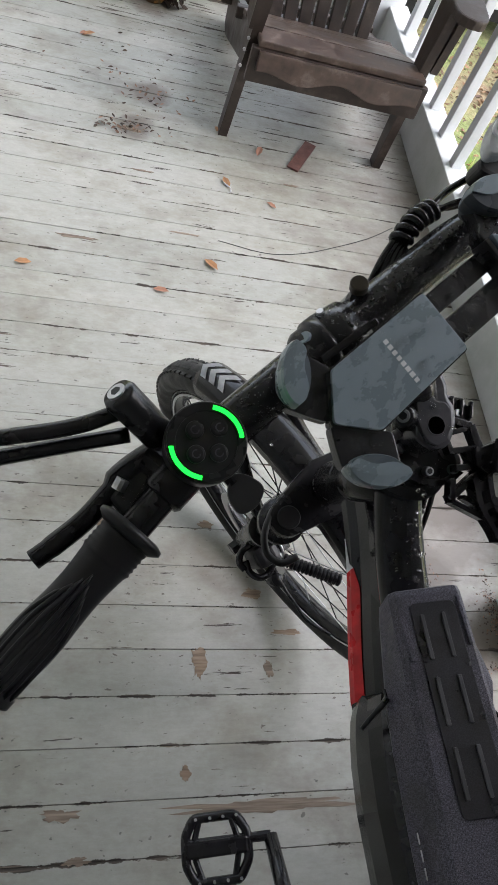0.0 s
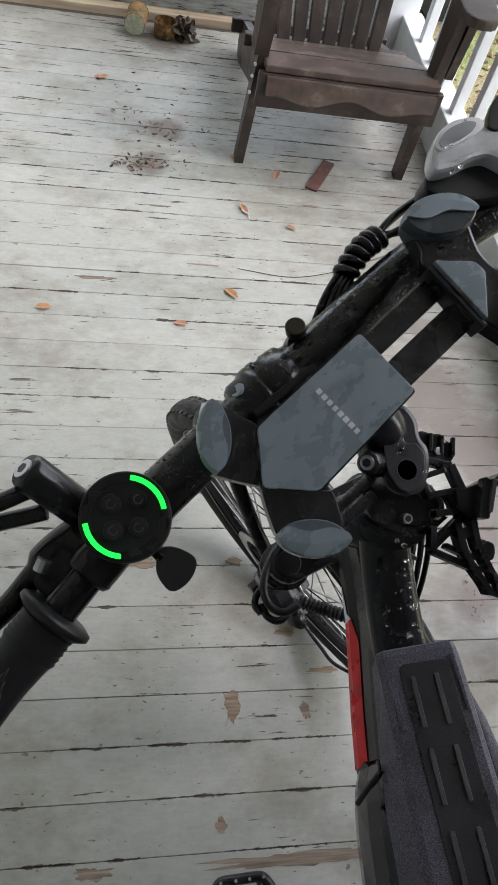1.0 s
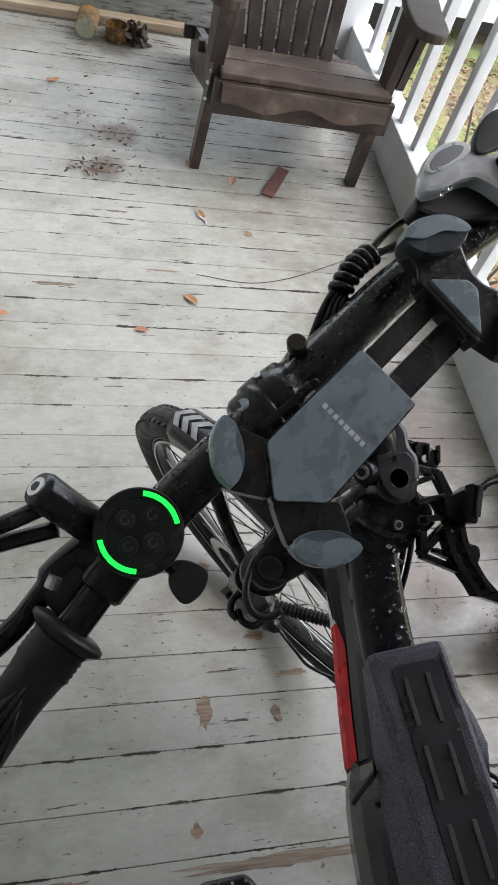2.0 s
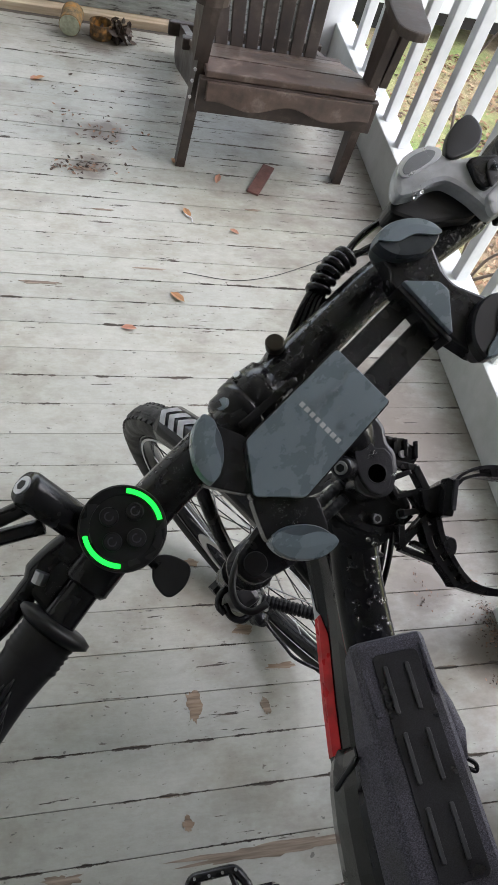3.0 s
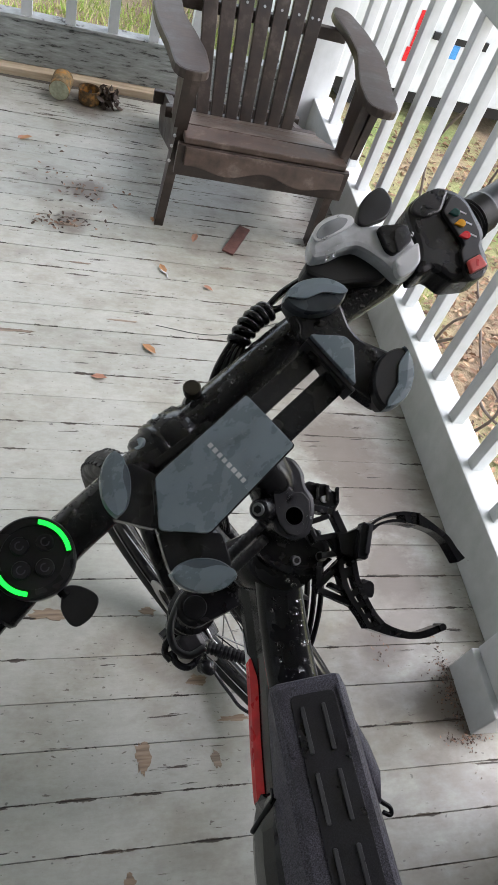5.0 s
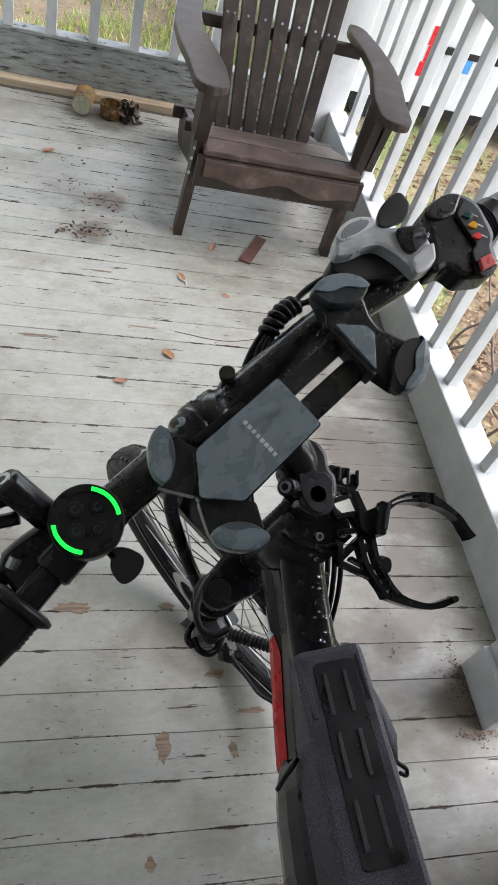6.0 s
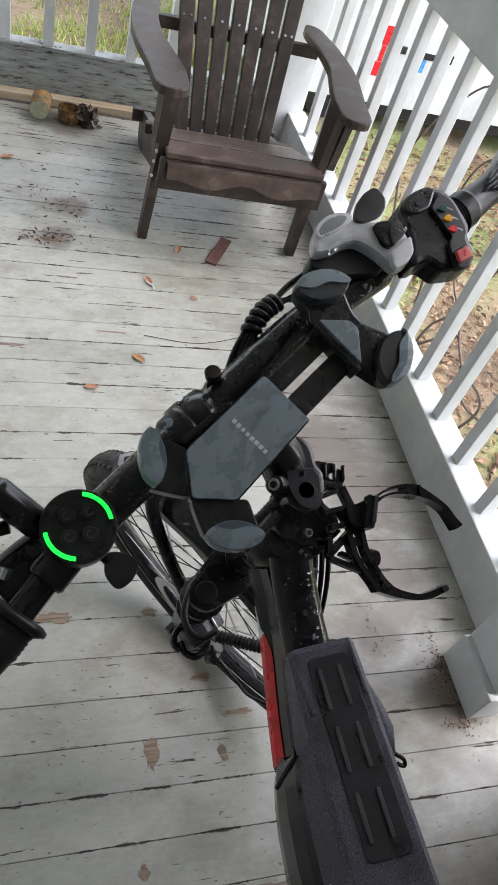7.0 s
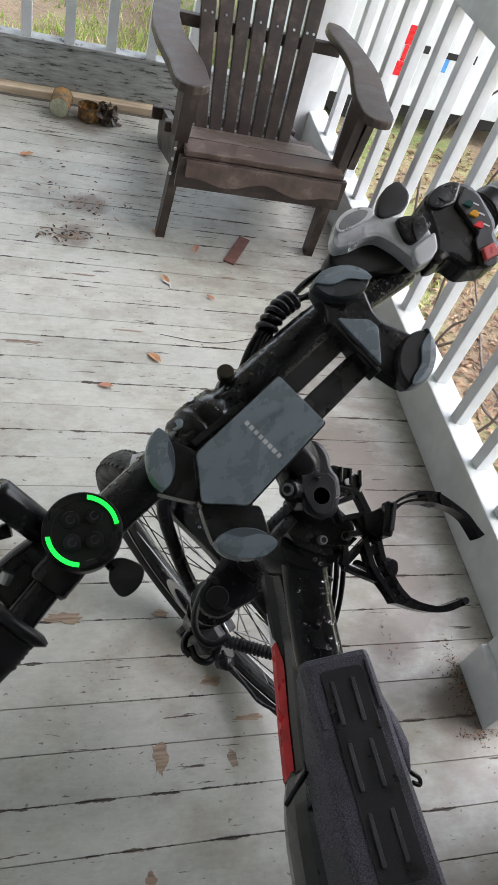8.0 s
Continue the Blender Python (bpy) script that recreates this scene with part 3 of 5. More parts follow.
        bmesh.ops.recalc_face_normals(bm, faces=bm.faces)
        bmesh.ops.transform(bm, matrix=m, verts=bm.verts)
        part("ear_shell", bm, SLATE, ph, "slate gray shell with a wavy seam")

    # pad colour goes from slate to black on the ears with shaded inner sides
    ear(-0.0652, 0.0358, 51, 0.0420, 0.0195, 0.78, PAD)
    ear(-0.0640, -0.0425, -45 + 180, 0.0420, 0.0215, 0.72, PAD)
    ear(0.1270, 0.0415, -31, 0.0480, 0.0270, 0.52, SHADED_SLATE, 0.002)
    ear(0.1265, -0.0375, 26 + 180, 0.0500, 0.0290, 0.44, BLACK_MATT, 0.002)
    # clamp under the plate, round the bar: a ribbed barrel with a cap screw
    prof = [(-0.0340, 0.0100), (-0.0335, 0.0180), (-0.0300, 0.0205), (-0.0215, 0.0212), (-0.0205, 0.0232), (-0.0150, 0.0240), (-0.0142, 0.0230), (-0.0128, 0.0230), (-0.0120, 0.0242), (0.0090, 0.0236), (0.0098, 0.0212), (0.0150, 0.0205), (0.0165, 0.0150)]
    part("clamp", rodm([(x, 0.0365 - 0.10 * x, -0.050) for x, q in prof], [q for x, q in prof], 32), BLACK, ph, "round ribbed clamp on the handlebar", True)
    part("clamp_eye", rodm([(-0.0270, 0.0505, -0.0350), (-0.0278, 0.0520, -0.0338)], [0.0052, 0.0046], 16), SLATE, ph)
    part("clamp_bolt", rodm([(-0.0050, 0.0578, -0.0375), (-0.0052, 0.0592, -0.0360)], 0.0026, 12), STEEL, ph)
    part("clamp_strap", boxm(-0.030, 0.020, -0.0028, 0.0028, -0.002, 0.002, 0.0012, m=pose(-0.003, 0.0300, -0.0235, 0, 0, -4)), BLACK, ph)
    # second clamp with the thumb screw
    part("clamp_ear", prismm(rounded([(0.0100, 0.030), (0.0125, 0.0480), (0.0171, 0.0546), (0.0258, 0.0574), (0.0404, 0.0500), (0.0500, 0.0430), (0.0525, 0.026), (0.030, 0.024)], 0.007), -0.066, -0.0335, 0.008), BLACK, ph, smooth=False)
    brass = mat("dark_brass", (0.055, 0.048, 0.038), 0.4, 0.8)
    part("thumb_screw", rodm([(0.0264, 0.0520, -0.0400), (0.0266, 0.0535, -0.0345), (0.0267, 0.0540, -0.0330), (0.0268, 0.0562, -0.0270), (0.0268, 0.0564, -0.0262)], [0.0040, 0.0040, 0.0066, 0.0066, 0.0056], 22), brass, ph, "knurled brass-topped screw")
    return ph


phone_holder()


def control_pad():
    cx, cy = -0.1305, 0.0385
    cp = bar_part("control_pad", prismm(circle(cx, cy, 0.0264, 48), -0.034, -0.0135, 0.002), BLACK_MATT, "round black push-button pad with a lit green ring")
    part("rim", prismm(band(cx, cy, 0.0196, 0.0250, 0, 359.9, 64), -0.0137, -0.0122, 0.0004), BLACK, cp)
    for a0, a1 in ((-32, 40), (147, 222)):
        part("lit_arc", prismm(band(cx, cy, 0.0210, 0.0238, a0, a1, 20), -0.0122, -0.0115), GREEN, cp, "glowing green light arc")
    for x, y in ((-0.1315, 0.0490), (-0.1185, 0.0405), (-0.1405, 0.0370), (-0.1290, 0.0285)):
        b = part("button", prismm(circle(x, y, 0.0058, 20), -0.0135, -0.0102, 0.0016), PANEL, cp)
        part("symbol", prismm(band(x, y, 0.0021, 0.0029, 40, 320, 12), -0.0102, -0.0099), BATTERY, cp)
    # thumb paddle beneath
    o = rounded([(-0.127, 0.013), (-0.120, 0.006), (-0.1155, -0.008), (-0.128, -0.0145), (-0.142, -0.012), (-0.1405, 0.003), (-0.133, 0.010)], 0.0075, 6)
    th = bar_part("shift_paddle", prismm(o, -0.032, -0.0285, 0.001), CHARCOAL, "flat black thumb paddle")
    part("stem", rodm([(-0.131, 0.02, -0.036), (-0.131, 0.006, -0.031)], 0.004, 10), BLACK, th)


control_pad()


def mirror_mount():
    mm = bar_part("mirror_mount", rodm([(-0.146, 0.058, -0.040), (-0.147, 0.063, -0.036), (-0.153, 0.094, -0.014), (-0.1535, 0.0965, -0.012)], [0.009, 0.0114, 0.0116, 0.0100], 28), BLACK, "black swivel of a mirror arm", True)
    part("bolt_ring", rodm([(-0.1535, 0.0962, -0.0125), (-0.1537, 0.0978, -0.0112)], 0.0062, 20), STEEL, mm)
    part("bolt_socket", rodm([(-0.1537, 0.0976, -0.0114), (-0.15375, 0.0980, -0.0110)], 0.0034, 6), BLACK_MATT, mm)
    part("mirror_arm", rodm(smooth_path([(-0.160, 0.088, -0.022), (-0.19, 0.101, -0.028), (-0.25, 0.137, -0.032), (-0.36, 0.20, -0.036)]), 0.0052, 10), BLACK, mm, smooth=True)
    part("mirror_arm", rodm(smooth_path([(-0.162, 0.074, -0.032), (-0.20, 0.096, -0.038), (-0.255, 0.126, -0.042), (-0.37, 0.185, -0.046)]), 0.0052, 10), BLACK, mm, smooth=True)
    lever = bar_part("brake_lever", rodm(smooth_path([(-0.150, 0.054, -0.056), (-0.18, 0.056, -0.056), (-0.215, 0.051, -0.06), (-0.240, 0.051, -0.061), (-0.258, 0.052, -0.061)]), [0.011] * 8 + [0.0075] * 12 + [0.007] * 5, 12), BLACK_GLOSS, "black brake lever", True)
    part("perch", rodm([(-0.155, 0.036, -0.05), (-0.16, 0.056, -0.054)], 0.013, 14), BLACK, lever)
    part("perch_block", prismm(rounded([(-0.152, 0.0550), (-0.172, 0.0560), (-0.197, 0.0520), (-0.199, 0.0300), (-0.176, 0.0290), (-0.160, 0.0340)], 0.004), -0.064, -0.046, 0.003), BLACK, lever, "wet black lever clamp")
    part("pivot", rodm([(-0.182, 0.055, -0.044), (-0.189, 0.052, -0.0455)], 0.0045, 10), STEEL, lever)


mirror_mount()


def display():
    body = [(0.1705, 0.0802), (0.1615, 0.0740), (0.1580, 0.0669), (0.1702, 0.0603), (0.1851, 0.0570), (0.1946, 0.0521), (0.1985, 0.0422), (0.2010, 0.0300), (0.2017, 0.0118), (0.2117, 0.0083), (0.2215, 0.0085), (0.2328, 0.0165), (0.2342, 0.0258), (0.2412, 0.0398), (0.2251, 0.0518), (0.2112, 0.0600), (0.2075, 0.0680), (0.2034, 0.0799), (0.1938, 0.0847), (0.1835, 0.0854)]
    d = bar_part("throttle_display", prismm(rounded(body, 0.004), -0.018, -0.005, 0.004), SILVER, "silver plastic display housing spotted with rain")
    part("screen_rim", prismm(rounded([(0.1695, 0.0800), (0.1781, 0.0838), (0.1899, 0.0839), (0.2011, 0.0792), (0.2082, 0.0722), (0.2057, 0.0667), (0.1965, 0.0672), (0.1799, 0.0703), (0.1691, 0.0737)], 0.004), -0.0052, -0.0030, 0.0006), mat("bright_rim", (0.72, 0.73, 0.75), 0.3), d, "bright rim")
    # gray base colour stands in for the bright reflection in the glass
    part("screen", prismm(rounded([(0.1727, 0.0787), (0.1805, 0.0811), (0.1892, 0.0803), (0.1995, 0.0763), (0.2030, 0.0715), (0.1954, 0.0694), (0.1839, 0.0711), (0.1715, 0.0743)], 0.004), -0.0031, -0.0022), mat("glass_reflection_gray", (0.30, 0.31, 0.33), 0.08), d, "wet oval display glass, gray painted for its reflection")
    part("button", prismm(rounded([(0.2149, 0.0519), (0.2210, 0.0504), (0.2365, 0.0402), (0.2292, 0.0267), (0.2096, 0.0275), (0.2069, 0.0344)], 0.004), -0.006, 0.0000, 0.0018), BLACK, d, "black rain-beaded button")
    part("button_face", prismm(rounded([(0.2254, 0.0420), (0.2348, 0.0379), (0.2280, 0.0268), (0.2109, 0.0263), (0.2183, 0.0373)], 0.003), 0.0001, 0.0020, 0.0008), STEMGRAY, d, "wet gray button face")
    part("lower_button", prismm(rounded([(0.2060, 0.0250), (0.2280, 0.0243), (0.2342, 0.0228), (0.2236, 0.0107), (0.2114, 0.0091), (0.1990, 0.0115), (0.1998, 0.0165)], 0.004), -0.007, -0.001, 0.0018), mat("bright_button", (0.66, 0.67, 0.69), 0.3), d, "bright silver button")
    part("under_shell", prismm(rounded([(0.1530, 0.0647), (0.1624, 0.0723), (0.1902, 0.0635), (0.2063, 0.0485), (0.2134, 0.0218), (0.2000, 0.0200), (0.1850, 0.030), (0.1660, 0.0421)], 0.006), -0.040, -0.0185, 0.003), BLACK_MATT, d)
    t = bar_part("throttle_paddle", prismm(rounded([(0.2065, 0.0649), (0.2122, 0.0706), (0.2217, 0.0755), (0.2342, 0.0776), (0.2455, 0.0759), (0.2476, 0.0708), (0.2453, 0.0607), (0.2368, 0.0548), (0.2276, 0.0537), (0.2182, 0.0570), (0.2096, 0.0596)], 0.004, 5), -0.008, -0.003, 0.0015), BLACK_MATT, "black leaf-shaped thumb throttle")
    part("root", rodm([(0.212, 0.064, -0.007), (0.202, 0.058, -0.022)], 0.004, 10), BLACK, t)


display()


def switch_box():
    o = [(0.2440, 0.0400), (0.2481, 0.0476), (0.2559, 0.0507), (0.2702, 0.0509), (0.2843, 0.0466), (0.2931, 0.0397), (0.2985, 0.0310), (0.2990, 0.0210), (0.2918, -0.0012), (0.2872, -0.0084), (0.2801, -0.0113), (0.2737, -0.0226), (0.2688, -0.0292), (0.2605, -0.0316), (0.2528, -0.0295), (0.2327, -0.0164), (0.2312, -0.0041), (0.2284, 0.0003), (0.2213, 0.0013), (0.2140, 0.0060), (0.2308, 0.0190)]
    s = bar_part("switch_box", prismm(rounded(o, 0.005), -0.030, -0.004, 0.005), BLACK, "black handlebar switch box with coloured buttons")
    part("shoulder", prismm(rounded([(0.2490, 0.0400), (0.2500, 0.0460), (0.2569, 0.0490), (0.2702, 0.0492), (0.2833, 0.0452), (0.2900, 0.0380), (0.2699, 0.0290), (0.2560, 0.0330)], 0.004), -0.0041, -0.0010, 0.002), BLACK, s, "rain-beaded shoulder")
    part("face", prismm(rounded([(0.2699, 0.0280), (0.2867, 0.0334), (0.2914, 0.0269), (0.2908, 0.0174), (0.2820, -0.0027), (0.2775, -0.0090), (0.2714, -0.0112), (0.2633, -0.0257), (0.2543, -0.0308), (0.2450, -0.0280), (0.2426, -0.0212), (0.2556, -0.0041), (0.2629, -0.0030)], 0.003), -0.0041, 0.0, 0.001), CHARCOAL, s, "charcoal button panel")
    cols = (((0.2766, 0.0203), (0.006, 0.06, 0.05), "teal"), ((0.2733, 0.0109), (0.75, 0.36, 0.02), "amber"), ((0.2684, 0.0015), (0.75, 0.02, 0.03), "red"))
    for (x, y), c, word in cols:
        o = [(x - 0.0050, y + 0.0034)] + circle(x + 0.0004, y, 0.0034, 12, -150, 90)
        part("indicator", prismm(o, 0.0, 0.0018, 0.0005), wet_plastic(word + "_lens", c, 0.25), s, word + " drop-shaped indicator")
        part("symbol", boxm(-0.0028, 0.0028, -0.0007, 0.0007, 0.0, 0.0003, m=pose(x + 0.0060, y - 0.0040, 0, 0, 0, -65)), DECAL, s)
    part("rocker_bezel", prismm(rounded([(0.2490, -0.0120), (0.2640, -0.0150), (0.2617, -0.0282), (0.2425, -0.0240)], 0.002), 0.0, 0.0012, 0.0005), BLACK, s)
    part("rocker", prismm(rounded([(0.2502, -0.0138), (0.2625, -0.0165), (0.2602, -0.0267), (0.2445, -0.0229)], 0.0015), 0.0012, 0.0050, 0.0012), mat("pink_red_plastic", (0.70, 0.10, 0.09), 0.35), s, "red rocker switch")
    part("rocker_mark", boxm(-0.0028, 0.0028, -0.0010, 0.0010, 0.0050, 0.0052, m=pose(0.2545, -0.0200, 0, 0, 0, 40)), RED, s)


switch_box()


def cables():
    h = bar_part("cable_wrap", bmesh.new(), BLACK_MATT, "spiral wrap gathering the control cables")
    bm = bmesh.new()
    core = smooth_path([(0.122, 0.0660, -0.046), (0.104, 0.0670, -0.046), (0.083, 0.0615, -0.05)], 40)
    q = []
    for i, p in enumerate(core):
        a = 2 * math.pi * i / len(core) * 6.2
        d = (core[min(i + 1, len(core) - 1)] - core[max(i - 1, 0)]).normalized()
        u = d.orthogonal().normalized()
        q.append(p + 0.0066 * (math.cos(a) * u + math.sin(a) * d.cross(u)))
    rod(bm, q, 0.0031, 10)
    h.data = bpy.data.meshes.new("cable_wrap")
    bm.to_mesh(h.data)
    bm.free()
    h.data.materials.append(BLACK_GLOSS)
    for p in h.data.polygons:
        p.use_smooth = True
    ends = [((0.150, 0.055, -0.045), (0.135, 0.060, -0.045)), ((0.172, 0.066, -0.046), (0.14, 0.0695, -0.046)), ((0.185, 0.064, -0.05), (0.15, 0.069, -0.05)), ((0.165, 0.050, -0.05), (0.14, 0.058, -0.05))]
    for i, (a, b) in enumerate(ends):
        o = 0.004 * (i - 1.5)
        bar_part("cable", rodm(smooth_path([a, b, (0.112, 0.0665 + o * 0.4, -0.046 + o * 0.3), (0.080, 0.0600 + o * 0.8, -0.05), (0.060 - o, 0.0500 + o * 0.9, -0.054), (0.048 - o, 0.040 + o * 0.6, -0.075), (0.03, 0.0 + o, -0.16), (0.03, -0.04 + o, -0.28)], 8), 0.0026, 8), BLACK_GLOSS, "", True)


cables()


def ribbon(outer, inner, z0, z1):
    """A curved strip between an outer and an inner line, of some height."""
    bm = bmesh.new()
    v = [[bm.verts.new((*p, z)) for p, z in ((i, z0), (o, z0), (o, z1), (i, z1))] for o, i in zip(outer, inner)]
    for a, b in zip(v, v[1:]):
        for k in range(4):
            bm.faces.new((a[k], a[(k + 1) % 4], b[(k + 1) % 4], b[k]))
    bm.faces.new(v[0][::-1]), bm.faces.new(v[-1])
    bmesh.ops.recalc_face_normals(bm, faces=bm.faces)
    return bm


def between(a, b, t):
    return [tuple(Vector(p).lerp(Vector(q), t)) for p, q in zip(a, b)]


def curve2(pts, n=5):
    return [(p.x, p.y) for p in smooth_path([(x, y, 0) for x, y in pts], n)]


def stem_and_cup():
    st = bar_part("stem", rodm([(0.045, 0.012, -0.080), (0.050, -0.030, -0.110), (0.044, -0.060, -0.135)], [0.018, 0.020, 0.021], 24), BLACK, "black adjustable stem with a hinge", True)
    # hinged casting; a black disc paints the darkness of its through hole
    cap = [(0.0400, -0.0300), (0.0569, -0.0280), (0.0640, -0.0263), (0.0695, -0.0364), (0.0675, -0.0490), (0.0610, -0.0571), (0.0610, -0.0660), (0.0530, -0.0765), (0.0397, -0.0850), (0.0312, -0.0812), (0.0265, -0.0731), (0.0246, -0.0643), (0.0321, -0.0539), (0.0350, -0.0451)]
    cap = [(0.045 + (x - 0.045) * 1.24, -0.056 + (y + 0.056) * 1.10) for x, y in cap]
    part("stem_cap", prismm(rounded(cap, 0.005), -0.150, -0.1035, 0.0035), STEMGRAY, st, "wet gray casting of the hinge")
    face = [(0.0398, -0.0424), (0.0522, -0.0450), (0.0511, -0.0531), (0.0560, -0.0578), (0.0560, -0.0662), (0.0488, -0.0749), (0.0379, -0.0805), (0.0298, -0.0796), (0.0261, -0.0725), (0.0272, -0.0632), (0.0305, -0.0545)]
    face = [(0.041 + (x - 0.041) * 1.12, -0.063 + (y + 0.063) * 1.06) for x, y in face]
    part("hinge_plate", prismm(rounded(face, 0.0018), -0.1035, -0.0985, 0.0010), STEMGRAY, st, "gray hinge plate with a bolt hole")
    part("hole_rim", prismm(band(0.0383, -0.0669, 0.0072, 0.0082, 0, 359.9, 36), -0.0986, -0.0980, 0.0003), STEMGRAY, st)
    part("pivot_hole_shade", prismm(circle(0.0383, -0.0669, 0.0073, 24), -0.0988, -0.0983), mat("hole_dark", (0.0005, 0.0005, 0.0005), 1.0, 0.0, 0.0), st)
    part("hinge_bolt", rodm([(0.030, -0.050, -0.112), (0.0190, -0.0430, -0.0920), (0.0180, -0.0424, -0.0905)], [0.0105, 0.0085, 0.0070], 24), BLACK, st, smooth=True)
    part("hinge_washer", rodm([(0.0182, -0.0425, -0.0908), (0.0172, -0.0420, -0.0893)], [0.0056, 0.0050], 20), STEEL, st)
    part("hinge_socket", rodm([(0.0173, -0.0420, -0.0894), (0.0170, -0.0418, -0.0889)], 0.0034, 6), BLACK_MATT, st)
    drum = [(0.0151, -0.0552), (0.0048, -0.0707), (0.0049, -0.0868), (0.0148, -0.1069), (0.0303, -0.1176), (0.0473, -0.1195), (0.0584, -0.1104), (0.0584, -0.0876), (0.0426, -0.0600)]
    part("head_ring", prismm(rounded(drum, 0.010), -0.185, -0.1370, 0.006), BLACK, st)
    part("clamp_band", ribbon(curve2(drum[:6]), curve2([(x + (0.034 - x) * 0.2, y + (-0.085 - y) * 0.2) for x, y in drum[:6]]), -0.137, -0.1335), BLACK_GLOSS, st)
    for x, y in ((0.0227, -0.0972), (0.0417, -0.1108)):
        part("cap_screw", rodm([(x, y, -0.1365), (x, y - 0.0006, -0.1300)], [0.0044, 0.0038], 18), STEEL, st)
        part("cap_socket", rodm([(x, y - 0.0006, -0.1303), (x, y - 0.0007, -0.1297)], 0.0026, 6), BLACK_MATT, st)
    # ribbed cable ends going down beside the hinge
    for a, b in (((-0.0260, -0.0561, -0.150), (0.0190, -0.0545, -0.118)), ((-0.0260, -0.0669, -0.150), (0.0130, -0.0650, -0.120))):
        a, b = Vector(a), Vector(b)
        part("ribbed_cable", rodm([a.lerp(b, i / 40) for i in range(41)], [0.0046 if i % 3 else 0.0036 for i in range(41)], 12), RIB, st, "ribbed cable end", True)

    cup = bar_part("cup_holder", prismm(rounded([(0.0500, -0.1170), (0.0600, -0.1040), (0.0660, -0.1090), (0.0786, -0.1142), (0.0870, -0.1165), (0.0862, -0.1220), (0.0640, -0.1372), (0.0540, -0.1310)], 0.002), -0.135, -0.112, 0.001), BLACK, "black plastic cup holder ring, empty, clamped to the stem")
    part("joint", prismm(rounded([(0.0793, -0.1106), (0.0832, -0.1196), (0.0675, -0.1287), (0.0580, -0.1346), (0.0532, -0.1277), (0.0640, -0.1196)], 0.002), -0.1115, -0.1000, 0.001), BLACK, cup)
    part("joint_tab", boxm(-0.0125, 0.0125, -0.0018, 0.0018, -0.100, -0.0965, 0.0006, m=pose(0.0715, -0.1235, 0, 0, 0, 34)), STEMGRAY, cup)
    # upper arm of two slim strips, then the springy finger
    uo, ui = curve2([(0.0789, -0.1169), (0.0900, -0.1182), (0.1020, -0.1224), (0.1137, -0.1307), (0.1230, -0.1411)]), curve2([(0.0797, -0.1227), (0.0908, -0.1247), (0.1007, -0.1307), (0.1084, -0.1388), (0.1148, -0.1479)])
    part("upper_arm", ribbon(uo, between(uo, ui, 0.34), -0.122, -0.104), BLACK, cup)
    part("upper_arm", ribbon(between(uo, ui, 0.66), ui, -0.124, -0.107), BLACK, cup)
    part("web", ribbon(uo[-6:], ui[-6:], -0.122, -0.1045), BLACK, cup)
    part("web", ribbon(uo[:4], ui[:4], -0.122, -0.1045), BLACK, cup)
    part("step", boxm(-0.0050, 0.0050, -0.0009, 0.0009, -0.106, -0.1020, m=pose(0.1190, -0.1445, 0, 0, 0, 48)), BLACK, cup)
    part("finger", ribbon(curve2([(0.1230, -0.1411), (0.1263, -0.1567), (0.1283, -0.1734), (0.1261, -0.1860), (0.1253, -0.1961)]), curve2([(0.1148, -0.1479), (0.1213, -0.1608), (0.1233, -0.1737), (0.1210, -0.1835), (0.1180, -0.1940)]), -0.120, -0.105), BLACK_GLOSS, cup, "springy finger")
    # lower arm, a ladder of two strips with webs, and its finger
    li, lo = curve2([(0.0549, -0.1296), (0.0446, -0.1443), (0.0397, -0.1570), (0.0359, -0.1708), (0.0352, -0.1820)]), curve2([(0.0404, -0.1225), (0.0303, -0.1406), (0.0266, -0.1543), (0.0247, -0.1664), (0.0221, -0.1757)])
    part("lower_arm", ribbon(between(li, lo, 0.0), between(li, lo, 0.30), -0.124, -0.109), BLACK, cup)
    part("lower_arm", ribbon(between(li, lo, 0.66), lo, -0.128, -0.113), BLACK, cup)
    for k in (1, 6, 10, 14, 18):
        part("web", ribbon(li[k:k + 3], lo[k:k + 3], -0.124, -0.1125), BLACK, cup)
    fi, fo = curve2([(0.0352, -0.1820), (0.0393, -0.1925), (0.0484, -0.2060), (0.0607, -0.2136), (0.0676, -0.2172), (0.0710, -0.2215)]), curve2([(0.0221, -0.1757), (0.0311, -0.1925), (0.0424, -0.2076), (0.0530, -0.2164), (0.0640, -0.2215), (0.0684, -0.2236)])
    part("finger", ribbon(fi, fo, -0.124, -0.110), BLACK_GLOSS, cup, "springy finger")
    part("finger_pad", rodm([(0.0690, -0.2205, -0.122), (0.0690, -0.2205, -0.1085)], [0.0034, 0.0030], 14), BLACK_MATT, cup)
    for a, b_, q in (((0.056, -0.066), (0.0735, -0.0915), 0.0030), ((0.0735, -0.0905), (0.0655, -0.1120), 0.0034), ((0.045, -0.0790), (0.0680, -0.0900), 0.0022), ((0.0440, -0.0950), (0.0640, -0.1080), 0.0026), ((0.0500, -0.0800), (0.0440, -0.0970), 0.0022), ((0.0380, -0.1080), (0.0560, -0.1210), 0.0026), ((0.0560, -0.1030), (0.0520, -0.1190), 0.0022), ((0.0164, -0.1235), (0.0540, -0.1243), 0.0030), ((0.0164, -0.1250), (0.0300, -0.1570), 0.0024), ((0.0270, -0.1300), (0.0340, -0.1500), 0.0018), ((0.0300, -0.1130), (0.0170, -0.1260), 0.0026)):
        d = (Vector(b_) - Vector(a)).normalized()
        e = Vector((-d.y, d.x)) * q
